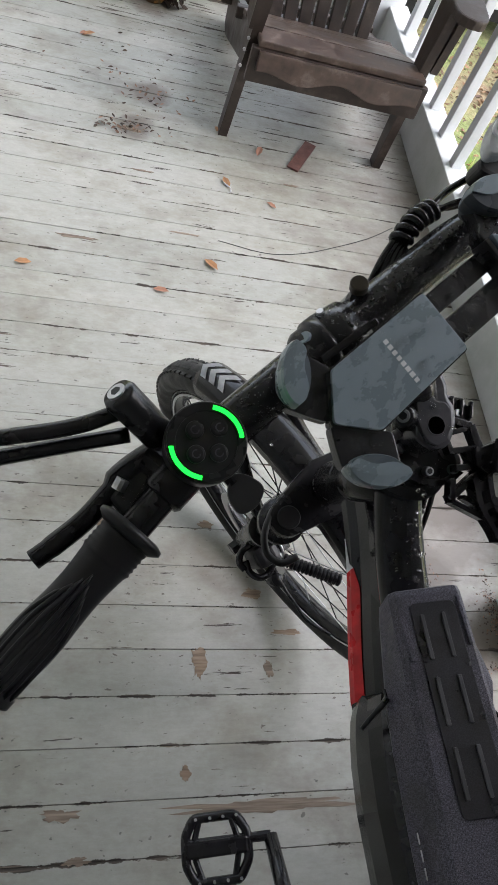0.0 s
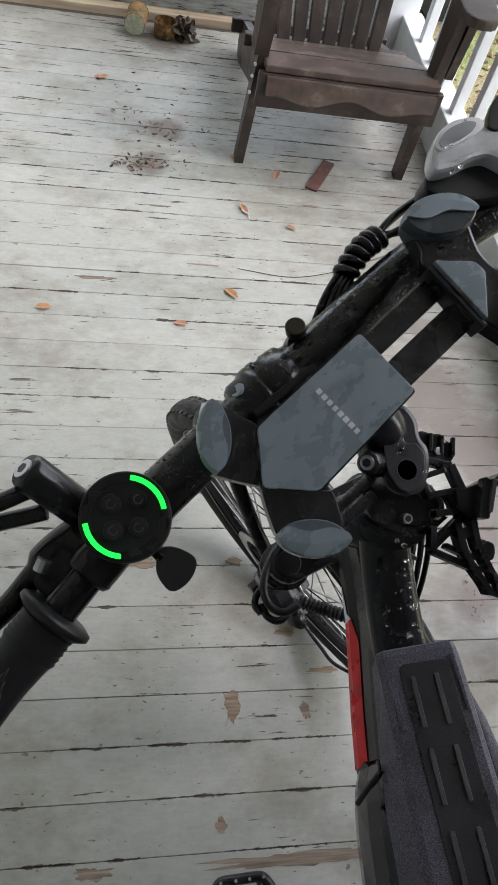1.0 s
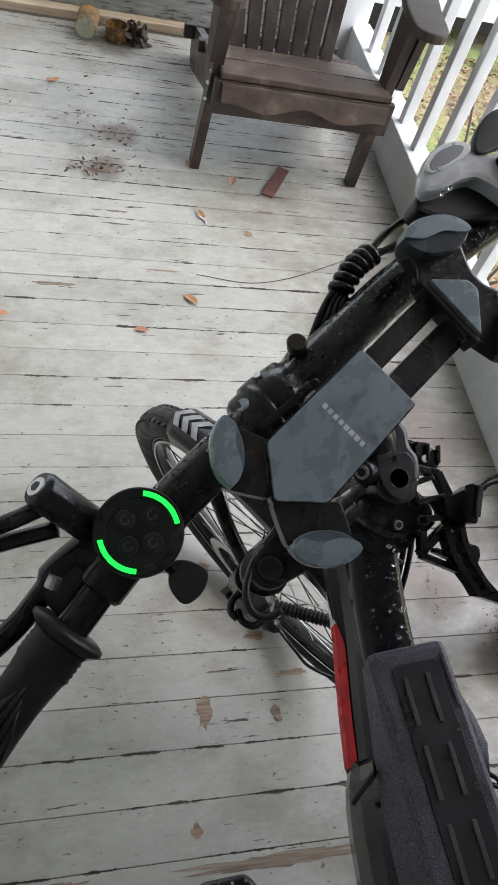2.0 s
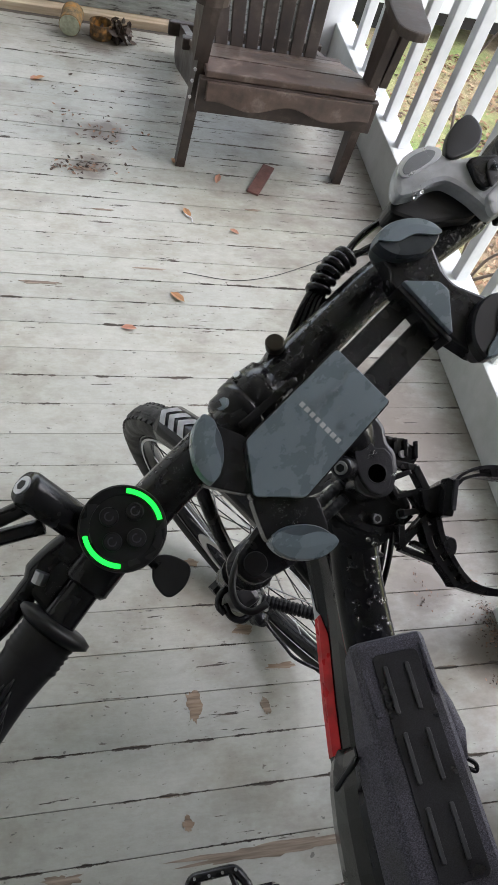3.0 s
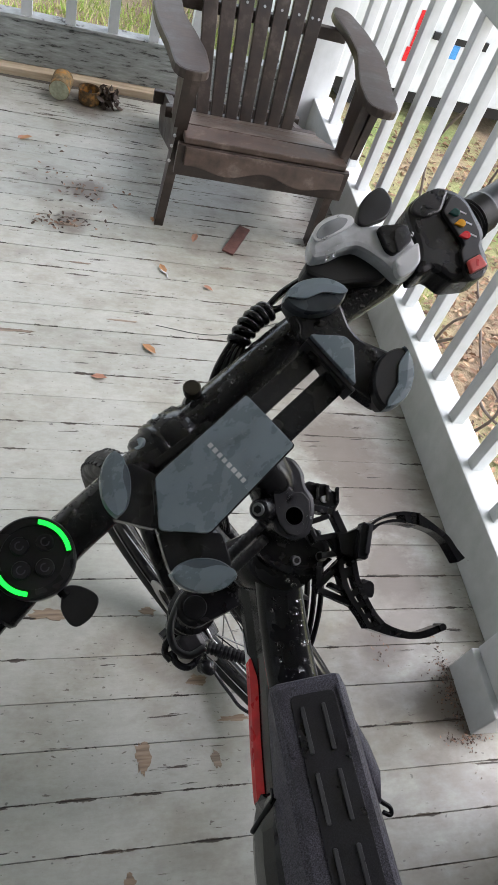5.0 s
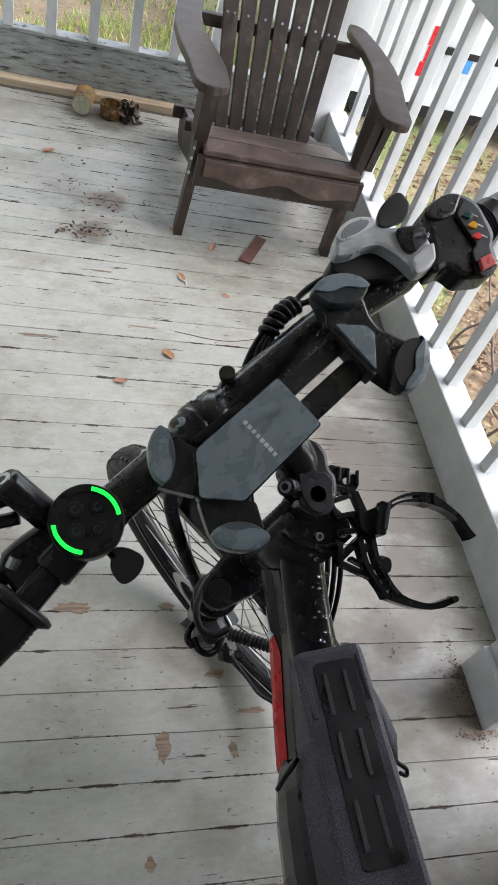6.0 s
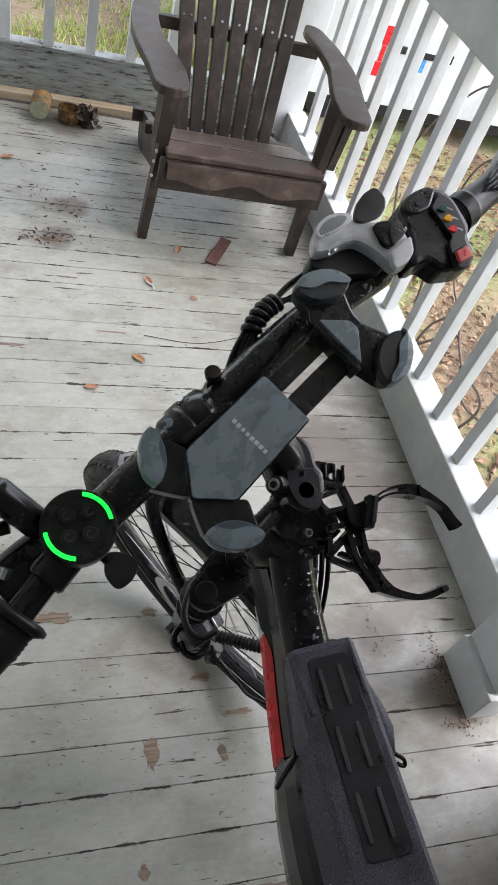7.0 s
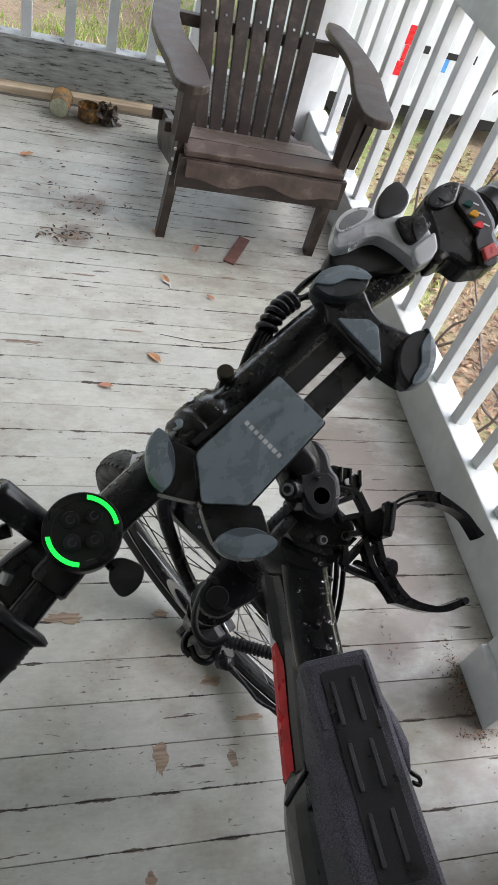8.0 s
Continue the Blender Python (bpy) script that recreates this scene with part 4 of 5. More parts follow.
        part("strut", prismm([tuple(Vector(a) + e), tuple(Vector(a) - e), tuple(Vector(b_) - e), tuple(Vector(b_) + e)], -0.130, -0.1185, 0.0008), BLACK, cup)
    part("tray", prismm(rounded([(0.0572, -0.1505), (0.0625, -0.1609), (0.0572, -0.1669), (0.0509, -0.1694), (0.0475, -0.1580)], 0.003), -0.150, -0.140, 0.001), BLACK, cup)
    part("screw_clamp", prismm(rounded([(0.0760, -0.0562), (0.0849, -0.0582), (0.0891, -0.0659), (0.0953, -0.0718), (0.0940, -0.0782), (0.0974, -0.0852), (0.0919, -0.0915), (0.0837, -0.0935), (0.0755, -0.0877), (0.0700, -0.0769), (0.0700, -0.0640)], 0.0025), -0.165, -0.141, 0.003), BLACK_GLOSS, cup)
    for k in range(3):
        part("screw_ridge", boxm(-0.0075, 0.0075, -0.0016, 0.0016, -0.142, -0.1375, 0.0008, m=pose(0.0930 - 0.0055 * k, -0.0850 + 0.0075 * k, 0, 0, 0, 42)), BLACK_GLOSS, cup)
    part("clamp_screw", rodm([(0.0820, -0.0790, -0.142), (0.0822, -0.0795, -0.1385)], 0.0032, 12), STEEL, cup)


stem_and_cup()

# steered front end in the world's axes
YAW, LEAN_W, RAD = radians(36), radians(16), 0.325
W_FWD = Vector((-math.sin(YAW), math.cos(YAW), 0))
W_SIDE = Vector((math.cos(YAW), math.sin(YAW), 0))
W_UP = Vector((0, 0, 1)) * math.cos(LEAN_W) - W_SIDE * math.sin(LEAN_W)
W_AX = W_FWD.cross(W_UP)
HUB = Vector((0.072, -0.126, RAD * math.cos(LEAN_W) + 0.009))
WHEEL = Matrix.Translation(HUB) @ Matrix((W_FWD, W_AX, W_UP)).transposed().to_4x4()


def torus(bm, R, prof, seg=72, a0=0.0, a1=360.0):
    """A ring whose section is the outline prof of (radial, sideways) offsets, round the axis y."""
    full = a1 - a0 >= 360
    rings = []
    for i in range(seg if full else seg + 1):
        a = radians(a0 + (a1 - a0) * i / seg)
        rings.append([bm.verts.new(((R + u) * math.cos(a), v, (R + u) * math.sin(a))) for u, v in prof])
    k = len(prof)
    for i in range(seg):
        p, q = rings[i], rings[(i + 1) % len(rings)]
        for j in range(k):
            bm.faces.new((p[j], p[(j + 1) % k], q[(j + 1) % k], q[j]))
    if not full:
        bm.faces.new(rings[0]), bm.faces.new(rings[-1][::-1])
    bmesh.ops.recalc_face_normals(bm, faces=bm.faces)
    return bm


def front_wheel():
    tr = 0.025
    prof = [(tr * math.cos(radians(a)) * (1 if abs(a) > 60 else 0.97), tr * 1.02 * math.sin(radians(a))) for a in range(-150, 151, 20)]
    w = part("front_wheel", torus(bmesh.new(), RAD - tr, prof), TYRE, bike, "front wheel with a black knobbly tyre", True)
    w.matrix_local = WHEEL
    bm = bmesh.new()
    for i in range(96):
        a = 360 * i / 96
        for v in (-0.0165, -0.0055, 0.0055, 0.0165):
            h = RAD - 0.0025 - 15 * v * v
            box(bm, h - 0.003, h + 0.0012, v - 0.0038, v + 0.0038, -0.0065, 0.0065, m=pose(0, 0, 0, 0, -(a + (1.8 if i % 2 and abs(v) < 0.01 else 0)), 0))
    part("tread", bm, TYRE, w)
    rim = part("rim", torus(bmesh.new(), RAD - 0.060, [(0.012, -0.016), (0.016, -0.016), (0.004, -0.014), (-0.008, -0.006), (-0.008, 0.006), (0.004, 0.014), (0.016, 0.016), (0.012, 0.016)]), BLACK_GLOSS, w, "black rim", True)
    part("rim_line", torus(bmesh.new(), RAD - 0.054, [(0.002, -0.0172), (0.002, -0.0162), (-0.002, -0.0162), (-0.002, -0.0172)]), STEEL, w)
    part("hub", rodm([(0, -0.055, 0), (0, -0.04, 0), (0, -0.036, 0), (0, 0.036, 0), (0, 0.04, 0), (0, 0.055, 0)], [0.012, 0.012, 0.03, 0.03, 0.012, 0.012], 24), BLACK_GLOSS, w, smooth=True)
    for i in range(32):
        a = radians(360 * i / 32)
        b = a + radians(38 if i % 4 < 2 else -38)
        s = 0.032 if i % 2 else -0.032
        part("spoke", rodm([(0.028 * math.cos(b), s, 0.028 * math.sin(b)), ((RAD - 0.066) * math.cos(a), s * 0.1, (RAD - 0.066) * math.sin(a))], 0.0012, 5), STEEL if i % 3 == 0 else BLACK_GLOSS, w)
    part("brake_disc", torus(bmesh.new(), 0.078, [(0.010, -0.046), (0.010, -0.044), (-0.010, -0.044), (-0.010, -0.046)], 40), STEEL, w)
    # mudguard over the tyre
    prof = [(-0.012, -0.031), (0.006, -0.028), (0.017, -0.016), (0.020, 0), (0.017, 0.016), (0.006, 0.028), (-0.012, 0.031), (0.003, 0.026), (0.014, 0.014), (0.017, 0), (0.014, -0.014), (0.003, -0.026)]
    f = part("mudguard", torus(bmesh.new(), RAD - 0.006, prof, 48, 55, 150), BLACK_GLOSS, bike, "black mudguard with white chevron marks", True)
    f.matrix_local = WHEEL
    for k in range(3):
        a0 = 57.6 + 3.9 * k
        bm = bmesh.new()
        R = RAD + 0.0158
        pts = []
        for v in (-0.017, -0.0085, 0.0, 0.0085, 0.017):
            sh = -3.0 * (1 - abs(v) / 0.017)
            dr = -8 * v * v
            pts.append([bm.verts.new(((R + dr) * math.cos(radians(a0 + sh + d)), v, (R + dr) * math.sin(radians(a0 + sh + d)))) for d in (0, 2.4)])
        for p, q in zip(pts, pts[1:]):
            bm.faces.new((p[0], p[1], q[1], q[0]))
        bmesh.ops.solidify(bm, geom=bm.faces[:], thickness=0.0008)
        part("chevron", bm, DECAL, f, "white reflective chevron")
    return w


front_wheel()


def fork():
    topL = Vector((-0.023, -0.286, 0.645))
    axL, axR = HUB - W_AX * 0.062, HUB + W_AX * 0.062
    topR = topL + W_AX * 0.135
    mid = (topL + topR) / 2
    f = part("fork", rodm([topL + Vector((0, 0, 0.0)), topL.lerp(axL, 0.45)], 0.016, 20), BLACK_GLOSS, bike, "black suspension fork", True)
    part("stanchion", rodm([topR, topR.lerp(axR, 0.45)], 0.016, 20), BLACK_GLOSS, f, smooth=True)
    for t, a in ((topL, axL), (topR, axR)):
        part("lower_leg", rodm([t.lerp(a, 0.40), t.lerp(a, 0.44), t.lerp(a, 0.9), a], [0.021, 0.023, 0.020, 0.016], 20), BLACK, f, smooth=True)
        part("leg_seal", rodm([t.lerp(a, 0.39), t.lerp(a, 0.42)], 0.026, 20), BLACK_MATT, f)
        part("leg_cap", rodm([t + Vector((0, 0, -0.004)), t + (t - a).normalized() * 0.014], [0.021, 0.019], 22), BLACK, f, smooth=True)
        part("leg_collar", rodm([t.lerp(a, 0.06), t.lerp(a, 0.12)], 0.030, 24), BLACK, f, smooth=True)
        part("axle_nut", rodm([a, a + (a - HUB).normalized() * 0.03], 0.012, 6), BLACK, f)
    # forged crown: two tapering arms with round ends
    ax = (topL - axL).normalized()
    along = (topR - topL).normalized()
    half, o = (topR - topL).length / 2, []
    for sx in (-1, 1):
        o += [(sx * half + 0.024 * math.cos(radians(a)), 0.024 * math.sin(radians(a))) for a in (range(90, 271, 20) if sx < 0 else range(-90, 91, 20))]
        o.append((0.0, -sx * -0.040 if sx < 0 else 0.040))
    o[len(o) // 2 - 1] = (0.0, -0.040)
    cm = Matrix((along, ax.cross(along), ax)).transposed().to_4x4()
    cm.translation = mid
    part("crown", prismm(o, -0.016, 0.016, 0.006, m=cm), BLACK, f, "black forged fork crown")
    for t in (topL, topR):
        part("top_cap", rodm([t + ax * 0.0155, t + ax * 0.0190], [0.0150, 0.0135], 24), BLACK_MATT, f)
        part("crown_ring", rodm([t - ax * 0.017, t - ax * 0.030], 0.0205, 24), RIB, f, smooth=True)
    # hose looping round the leg
    part("hose", rodm(smooth_path([(0.012, -0.236, 0.66), (-0.019, -0.254, 0.66), (-0.0410, -0.279, 0.655), (-0.0540, -0.310, 0.648), (-0.0500, -0.333, 0.642), (-0.0330, -0.343, 0.640), (-0.0140, -0.336, 0.645)]), 0.0045, 10), BLACK_MATT, f, "black hose looping round the leg", True)
    # guide hooks and small fittings at the lower leg
    for q in ([(0.0150, -0.2160, 0.42), (-0.0100, -0.2250, 0.41), (-0.0165, -0.2420, 0.40), (-0.0080, -0.2560, 0.40)], [(-0.0060, -0.2420, 0.40), (0.0000, -0.2600, 0.40), (0.0150, -0.2680, 0.40), (0.0300, -0.2600, 0.40), (0.0400, -0.2400, 0.41)]):
        part("guide_hook", rodm(smooth_path(q), 0.0055, 10), BLACK, f, smooth=True)
    part("guide_block", boxm(-0.020, 0.020, -0.018, 0.018, -0.03, 0.03, 0.010, m=pose(0.018, -0.234, 0.41, 20, -8, 30)), BLACK_MATT, f)
    part("bleed_nut", rodm([(0.058, -0.240, 0.33), (0.068, -0.252, 0.345)], [0.013, 0.011], 14), BLACK, f, smooth=True)
    part("sensor_wire", rodm(smooth_path([(0.060, -0.225, 0.34), (0.0785, -0.2571, 0.33), (0.098, -0.2895, 0.33), (0.1138, -0.3126, 0.33), (0.150, -0.335, 0.33)]), 0.0030, 8), BLACK_GLOSS, f, smooth=True)
    part("steerer", rodm([mid, HB @ Vector((0.028, -0.09, -0.15))], 0.022, 20), BLACK, f, smooth=True)
    way = W_UP * 0.975 + W_FWD * 0.22
    pl, pr = topL.lerp(axL, 0.42), topR.lerp(axR, 0.42)
    arch = smooth_path([pl, pl.lerp(HUB - W_AX * 0.046 + way * (RAD - 0.02), 0.6), HUB - W_AX * 0.036 + way * (RAD + 0.022), HUB + way * (RAD + 0.034), HUB + W_AX * 0.036 + way * (RAD + 0.022), pr.lerp(HUB + W_AX * 0.046 + way * (RAD - 0.02), 0.6), pr], 5)
    part("brace_arch", rodm(arch, 0.010, 10), BLACK, f, "brace over the tyre", True)
    c0, c1 = Vector((0.038, -0.257, 0.45)), Vector((0.125, -0.290, 0.455))
    bm = rodm([c0.lerp(c1, i / 45) for i in range(46)], [0.0105 if i % 3 else 0.008 for i in range(46)], 10)
    part("corrugated_sleeve", bm, BLACK_MATT, f)
    part("brake_hose", rodm(smooth_path([axL + Vector((0.02, -0.03, 0.1)), axL + Vector((0.04, -0.06, 0.08)), axL + Vector((0.06, -0.05, 0.0)), axL + Vector((0.02, 0.0, -0.03))]), 0.0025, 8), STEEL, f)
    part("caliper", boxm(-0.03, 0.02, -0.02, 0.025, -0.02, 0.04, 0.006, m=pose(*(axL + Vector((0.015, -0.035, 0.055))), 20, 16, 36)), BLACK, f)


fork()

# frame, leaning with the bike
FR = Vector((0.955, 0.09, 0.283)).normalized()
FB = Vector((0.055, -0.998, -0.012)).normalized()
FU = FR.cross(-FB).normalized()
FRAME = Matrix.Translation((0.0163, -0.4545, 0.8596)) @ Matrix((FR, FU.cross(FR).normalized(), FU)).transposed().to_4x4()


# the bag sits a little askew on the frame
BAG = FRAME @ pose(0, 0, 0, 0, 0, -2.12)


def loft(sections):
    """A body through closed sections, each (y, [(x, z), ...])."""
    bm = bmesh.new()
    rings = [[bm.verts.new((x, y, z)) for x, z in s] for y, s in sections]
    k = len(rings[0])
    for a, b in zip(rings, rings[1:]):
        for i in range(k):
            bm.faces.new((a[i], a[(i + 1) % k], b[(i + 1) % k], b[i]))
    bm.faces.new(rings[0]), bm.faces.new(rings[-1][::-1])
    bmesh.ops.recalc_face_normals(bm, faces=bm.faces)
    return bm


def tube_bag():
    def sec(y, xl, xr, low, h=0.088, d=0.0):
        return y, [(xl + 0.004, -d), (xr - 0.004, -d), (xr, -d - 0.005), (xr + 0.006, -d - 0.032), (xr + 0.002, -h), (low + 0.006, -h), (low, -d - 0.046), (xl - 0.0015, -d - 0.006)]
    b = part("tube_bag", loft([sec(0.0035, -0.0262, 0.0310, -0.0300, d=0.008), sec(0.0010, -0.0285, 0.0330, -0.0315, d=0.0015), sec(-0.004, -0.0290, 0.0337, -0.0325), sec(-0.040, -0.0294, 0.0343, -0.0375), sec(-0.075, -0.0299, 0.0347, -0.0425), sec(-0.12, -0.0305, 0.0352, -0.0465), sec(-0.18, -0.0313, 0.0357, -0.0480), sec(-0.34, -0.033, 0.037, -0.0500), sec(-0.52, -0.033, 0.037, -0.0500)]), FABRIC, bike, "dark heather gray fabric tube bag strapped to the frame")
    b.matrix_local = BAG
    part("top_panel", prismm(rounded([(-0.0152, -0.0115), (0.0238, -0.0120), (0.0252, -0.1790), (-0.0140, -0.1790)], 0.006), 0.0, 0.0012, 0.0006), PANEL_CLOTH, b, "smooth darker damp panel")
    for k in range(3):
        y0 = (-0.0222, -0.0745, -0.1281)[k]
        for x in (-0.0066, 0.0118):
            part("rib", prismm(rounded([(x - 0.0018, y0), (x + 0.0018, y0), (x + 0.0018, y0 - 0.0380), (x - 0.0018, y0 - 0.0380)], 0.0014), 0.0012, 0.0032, 0.0007), RIB, b)
    part("edge_seam", prismm(rounded([(0.0268, -0.009), (0.0296, -0.009), (0.0302, -0.052), (0.0276, -0.052)], 0.001), 0.0, 0.0025, 0.0005), FABRIC, b)
    part("edge_seam", prismm(rounded([(-0.0265, -0.011), (-0.0215, -0.011), (-0.0200, -0.060), (-0.0240, -0.060)], 0.001), 0.0, 0.002, 0.0005), FABRIC, b)
    part("side_pocket", loft([(-0.030, [(0.036, -0.03), (0.040, -0.035), (0.040, -0.06), (0.036, -0.065)]), (-0.055, [(0.036, -0.028), (0.047, -0.036), (0.049, -0.065), (0.036, -0.075)]), (-0.078, [(0.036, -0.028), (0.050, -0.036), (0.051, -0.065), (0.036, -0.075)]), (-0.100, [(0.036, -0.03), (0.044, -0.036), (0.044, -0.06), (0.036, -0.065)])]), FABRIC, b, "bulging side pocket", True)
    part("pull_loop", rodm(smooth_path([(0.040, -0.092, -0.045), (0.047, -0.099, -0.050), (0.053, -0.104, -0.054), (0.052, -0.109, -0.056), (0.046, -0.106, -0.054)]), 0.0020, 8), BLACK, b, smooth=True)
    part("buckle", boxm(-0.002, 0.002, -0.005, 0.005, -0.004, 0.004, 0.001, m=pose(0.0415, -0.088, -0.040, 0, 0, 10)), STEEL, b)
    part("strap", rodm(smooth_path([(-0.0430, -0.0790, -0.0400), (-0.0480, -0.0840, -0.0420), (-0.0570, -0.0905, -0.0520), (-0.0660, -0.0980, -0.0620)]), [0.0028] * 10 + [0.0024] * 9, 8), BLACK_MATT, b, "black strap end", True)
    part("strap_loop", rodm(smooth_path([(-0.0440, -0.0720, -0.0400), (-0.0445, -0.0790, -0.0370), (-0.0470, -0.0830, -0.0370)]), 0.0014, 8), BLACK_GLOSS, b, smooth=True)
    for k in range(3):
        part("mark", boxm(-0.0010, 0.0010, -0.0040, 0.0040, -0.0004, 0.0004, m=pose(-0.0440, -0.186 - 0.012 * k, -0.030, 0, 68, 0)), DECAL, b)


tube_bag()


def main_frame():
    f = part("frame", rodm(smooth_path([(-0.004, -0.335, 0.925), (0.0075, -0.365, 0.865), (0.025, -0.437, 0.812), (0.047, -0.56, 0.765), (0.057, -0.72, 0.74)], 6), [0.0205 + 0.0035 * min(1, i / 13) for i in range(25)], 28), BLACK_GLOSS, bike, "black gloss frame tube beaded with rain", True)
    part("head_tube", rodm([HB @ Vector((0.026, -0.092, -0.155)), (0.022, -0.262, 0.70)], [0.030, 0.026], 28), BLACK, f, smooth=True)
    part("cable_port", boxm(-0.012, 0.012, -0.005, 0.005, -0.002, 0.002, 0.0015, m=pose(0.0285, -0.372, 0.8585, -40, 38, 0)), BLACK_MATT, f)
    # deep down tube, widening towards the crank, with the red flash on its flank
    way = ((0.135, -0.032, -0.096), (0.097, -0.0350, -0.107), (0.067, -0.0385, -0.120), (0.0305, -0.0450, -0.135), (-0.0165, -0.0540, -0.145), (-0.060, -0.0610, -0.152), (-0.30, -0.070, -0.20))

    def flank(xl, z):
        return [(xl, z), (xl + 0.0035, z + 0.011), (xl + 0.0115, z + 0.022), (xl + 0.0185, z + 0.045), (-0.016, -0.052), (0.018, -0.052), (0.030, z + 0.02), (0.030, z - 0.06), (xl + 0.010, z - 0.06)]

    dt = part("down_tube", loft([(y, flank(x, z)) for y, x, z in way]), BLACK_GLOSS, f, "glossy black down tube")
    dt.matrix_local = FRAME
    rows, rows_w = [], []
    for i in range(25):
        y = 0.098 - 0.160 * i / 24
        for a, b in zip(way, way[1:]):
            if b[0] <= y <= a[0]:
                t = (y - a[0]) / (b[0] - a[0])
                p = flank(a[1] + t * (b[1] - a[1]) - 0.0009, a[2] + t * (b[2] - a[2]) + 0.0005)
        wide = min(1.0, max(0.0, (0.072 - y) / 0.030))
        bot = (p[8][0] + (p[0][0] - p[8][0]) * 0.6, p[8][1] + (p[0][1] - p[8][1]) * 0.6)
        top = (p[1][0] + (p[2][0] - p[1][0]) * wide, p[1][1] + (p[2][1] - p[1][1]) * wide)
        if y >= 0.069:
            k = min(1.0, (0.100 - y) / 0.045)
            top = (p[0][0] + (p[1][0] - p[0][0]) * k, p[0][1] + (p[1][1] - p[0][1]) * k)
            p[1] = top
        (rows if y < 0.069 else rows_w).append((y, [bot, p[0], p[1], top]))
    for name, rr, m_ in (("red_flash", rows, RED), ("white_flash", rows_w + rows[:1], DECAL)):
        bm = bmesh.new()
        v = [[bm.verts.new((x, y, z)) for x, z in q] for y, q in rr]
        for a, b in zip(v, v[1:]):
            for k in range(3):
                bm.faces.new((a[k], a[k + 1], b[k + 1], b[k]))
        bmesh.ops.remove_doubles(bm, verts=bm.verts, dist=1e-6)
        bmesh.ops.recalc_face_normals(bm, faces=bm.faces)
        bmesh.ops.solidify(bm, geom=bm.faces[:], thickness=0.0005)
        fl = part(name, bm, m_, f, "red painted flash" if m_ is RED else "white painted flash")
        fl.matrix_local = FRAME

    def housing(y, xl, top):
        return y, [(xl, -0.150), (xl + 0.002, -0.118), (xl + 0.010, top - 0.030), (xl + 0.020, top - 0.008), (xl + 0.030, top), (0.030, top), (0.045, -0.12), (0.040, -0.22), (xl + 0.012, -0.22)]

    h = part("battery_housing", loft([housing(-0.060, -0.056, -0.100), housing(-0.066, -0.061, -0.080), housing(-0.078, -0.0665, -0.066), housing(-0.095, -0.071, -0.058), housing(-0.120, -0.0755, -0.054), housing(-0.16, -0.0795, -0.052), housing(-0.30, -0.082, -0.052), housing(-0.52, -0.082, -0.06)]), BLACK_GLOSS, f, "glossy black battery housing under the bag")
    h.matrix_local = FRAME
    # gray rod draws the highlight that runs along the housing's crease
    part("crease_highlight", rodm(smooth_path([(-0.0470, -0.088, -0.0520), (-0.0480, -0.12, -0.0490), (-0.0500, -0.18, -0.0480), (-0.0520, -0.34, -0.0480)]), 0.0016, 8), RIB, h, smooth=True)
    for k in range(3):
        part("cable", rodm(smooth_path([HB @ Vector((0.05 + 0.008 * k, -0.10, -0.17)), (0.062 + 0.008 * k, -0.345, 0.80), (0.075 + 0.006 * k, -0.37, 0.72), (0.06, -0.42, 0.66)]), 0.003, 8), BLACK_GLOSS, f, smooth=True)
    part("hook", rodm(smooth_path([(0.075, -0.385, 0.70), (0.095, -0.360, 0.705), (0.103, -0.345, 0.70), (0.097, -0.338, 0.695)]), 0.004, 8), RIB, f, smooth=True)
    part("bottom_bracket", rodm([(0.02, -0.76, 0.335), (0.16, -0.745, 0.37)], 0.026, 20), BLACK, f, smooth=True)
    part("lower_tube", rodm([(0.06, -0.75, 0.64), (0.09, -0.755, 0.36)], 0.03, 20), BLACK_GLOSS, f, smooth=True)
    crank = part("crank_arm", rodm([(0.034, -0.612, 0.29), (0.040, -0.68, 0.315), (0.045, -0.76, 0.34)], [0.010, 0.011, 0.015], 12), BLACK_GLOSS, bike, "black crank arm", True)
    p = part("pedal", rodm([(-0.085, -0.617, 0.270), (0.034, -0.612, 0.290)], 0.007, 12), BLACK, bike, "black cage platform pedal")
    mm = Matrix.Translation((-0.040, -0.622, 0.278)) @ pose(0, 0, 0, 6, -9, 3) @ Matrix.Scale(0.92, 4)
    ring = [(-0.050, -0.020), (-0.036, -0.045), (0.030, -0.045), (0.046, -0.020), (0.046, 0.018), (0.030, 0.042), (-0.036, 0.042), (-0.050, 0.018)]
    loop = [mm @ Vector((x, y, 0)) for x, y in rounded(ring, 0.008, 3)]
    part("cage", rodm(loop + loop[:2], 0.0068, 8), BLACK, p, smooth=True)
    part("axle_housing", boxm(-0.05, 0.046, -0.012, 0.012, -0.010, 0.010, 0.004, m=mm), BLACK, p)
    for x in (-0.026, 0.022):
        part("cross_bar", rodm([mm @ Vector((x, -0.044, 0)), mm @ Vector((x * 1.4, -0.010, 0))], 0.0045, 8), BLACK, p)
        part("cross_bar", rodm([mm @ Vector((x, 0.041, 0)), mm @ Vector((x * 1.4, 0.010, 0))], 0.0045, 8), BLACK, p)
    for x in (-0.038, -0.012, 0.012, 0.036):
        for y in (0.041, -0.044):
            part("stud", rodm([mm @ Vector((x * 0.85, y, 0.005)), mm @ Vector((x * 0.85, y, 0.011))], 0.0022, 6), STEEL, p)


main_frame()


def drop_mat():
    m = mat("water_drop", (1, 1, 1), 0.02)
    b = m.node_tree.nodes["Principled BSDF"]
    b.inputs["Transmission Weight"].default_value = 1.0
    b.inputs["IOR"].default_value = 1.33
    b.inputs["Specular IOR Level"].default_value = 0.8
    return m


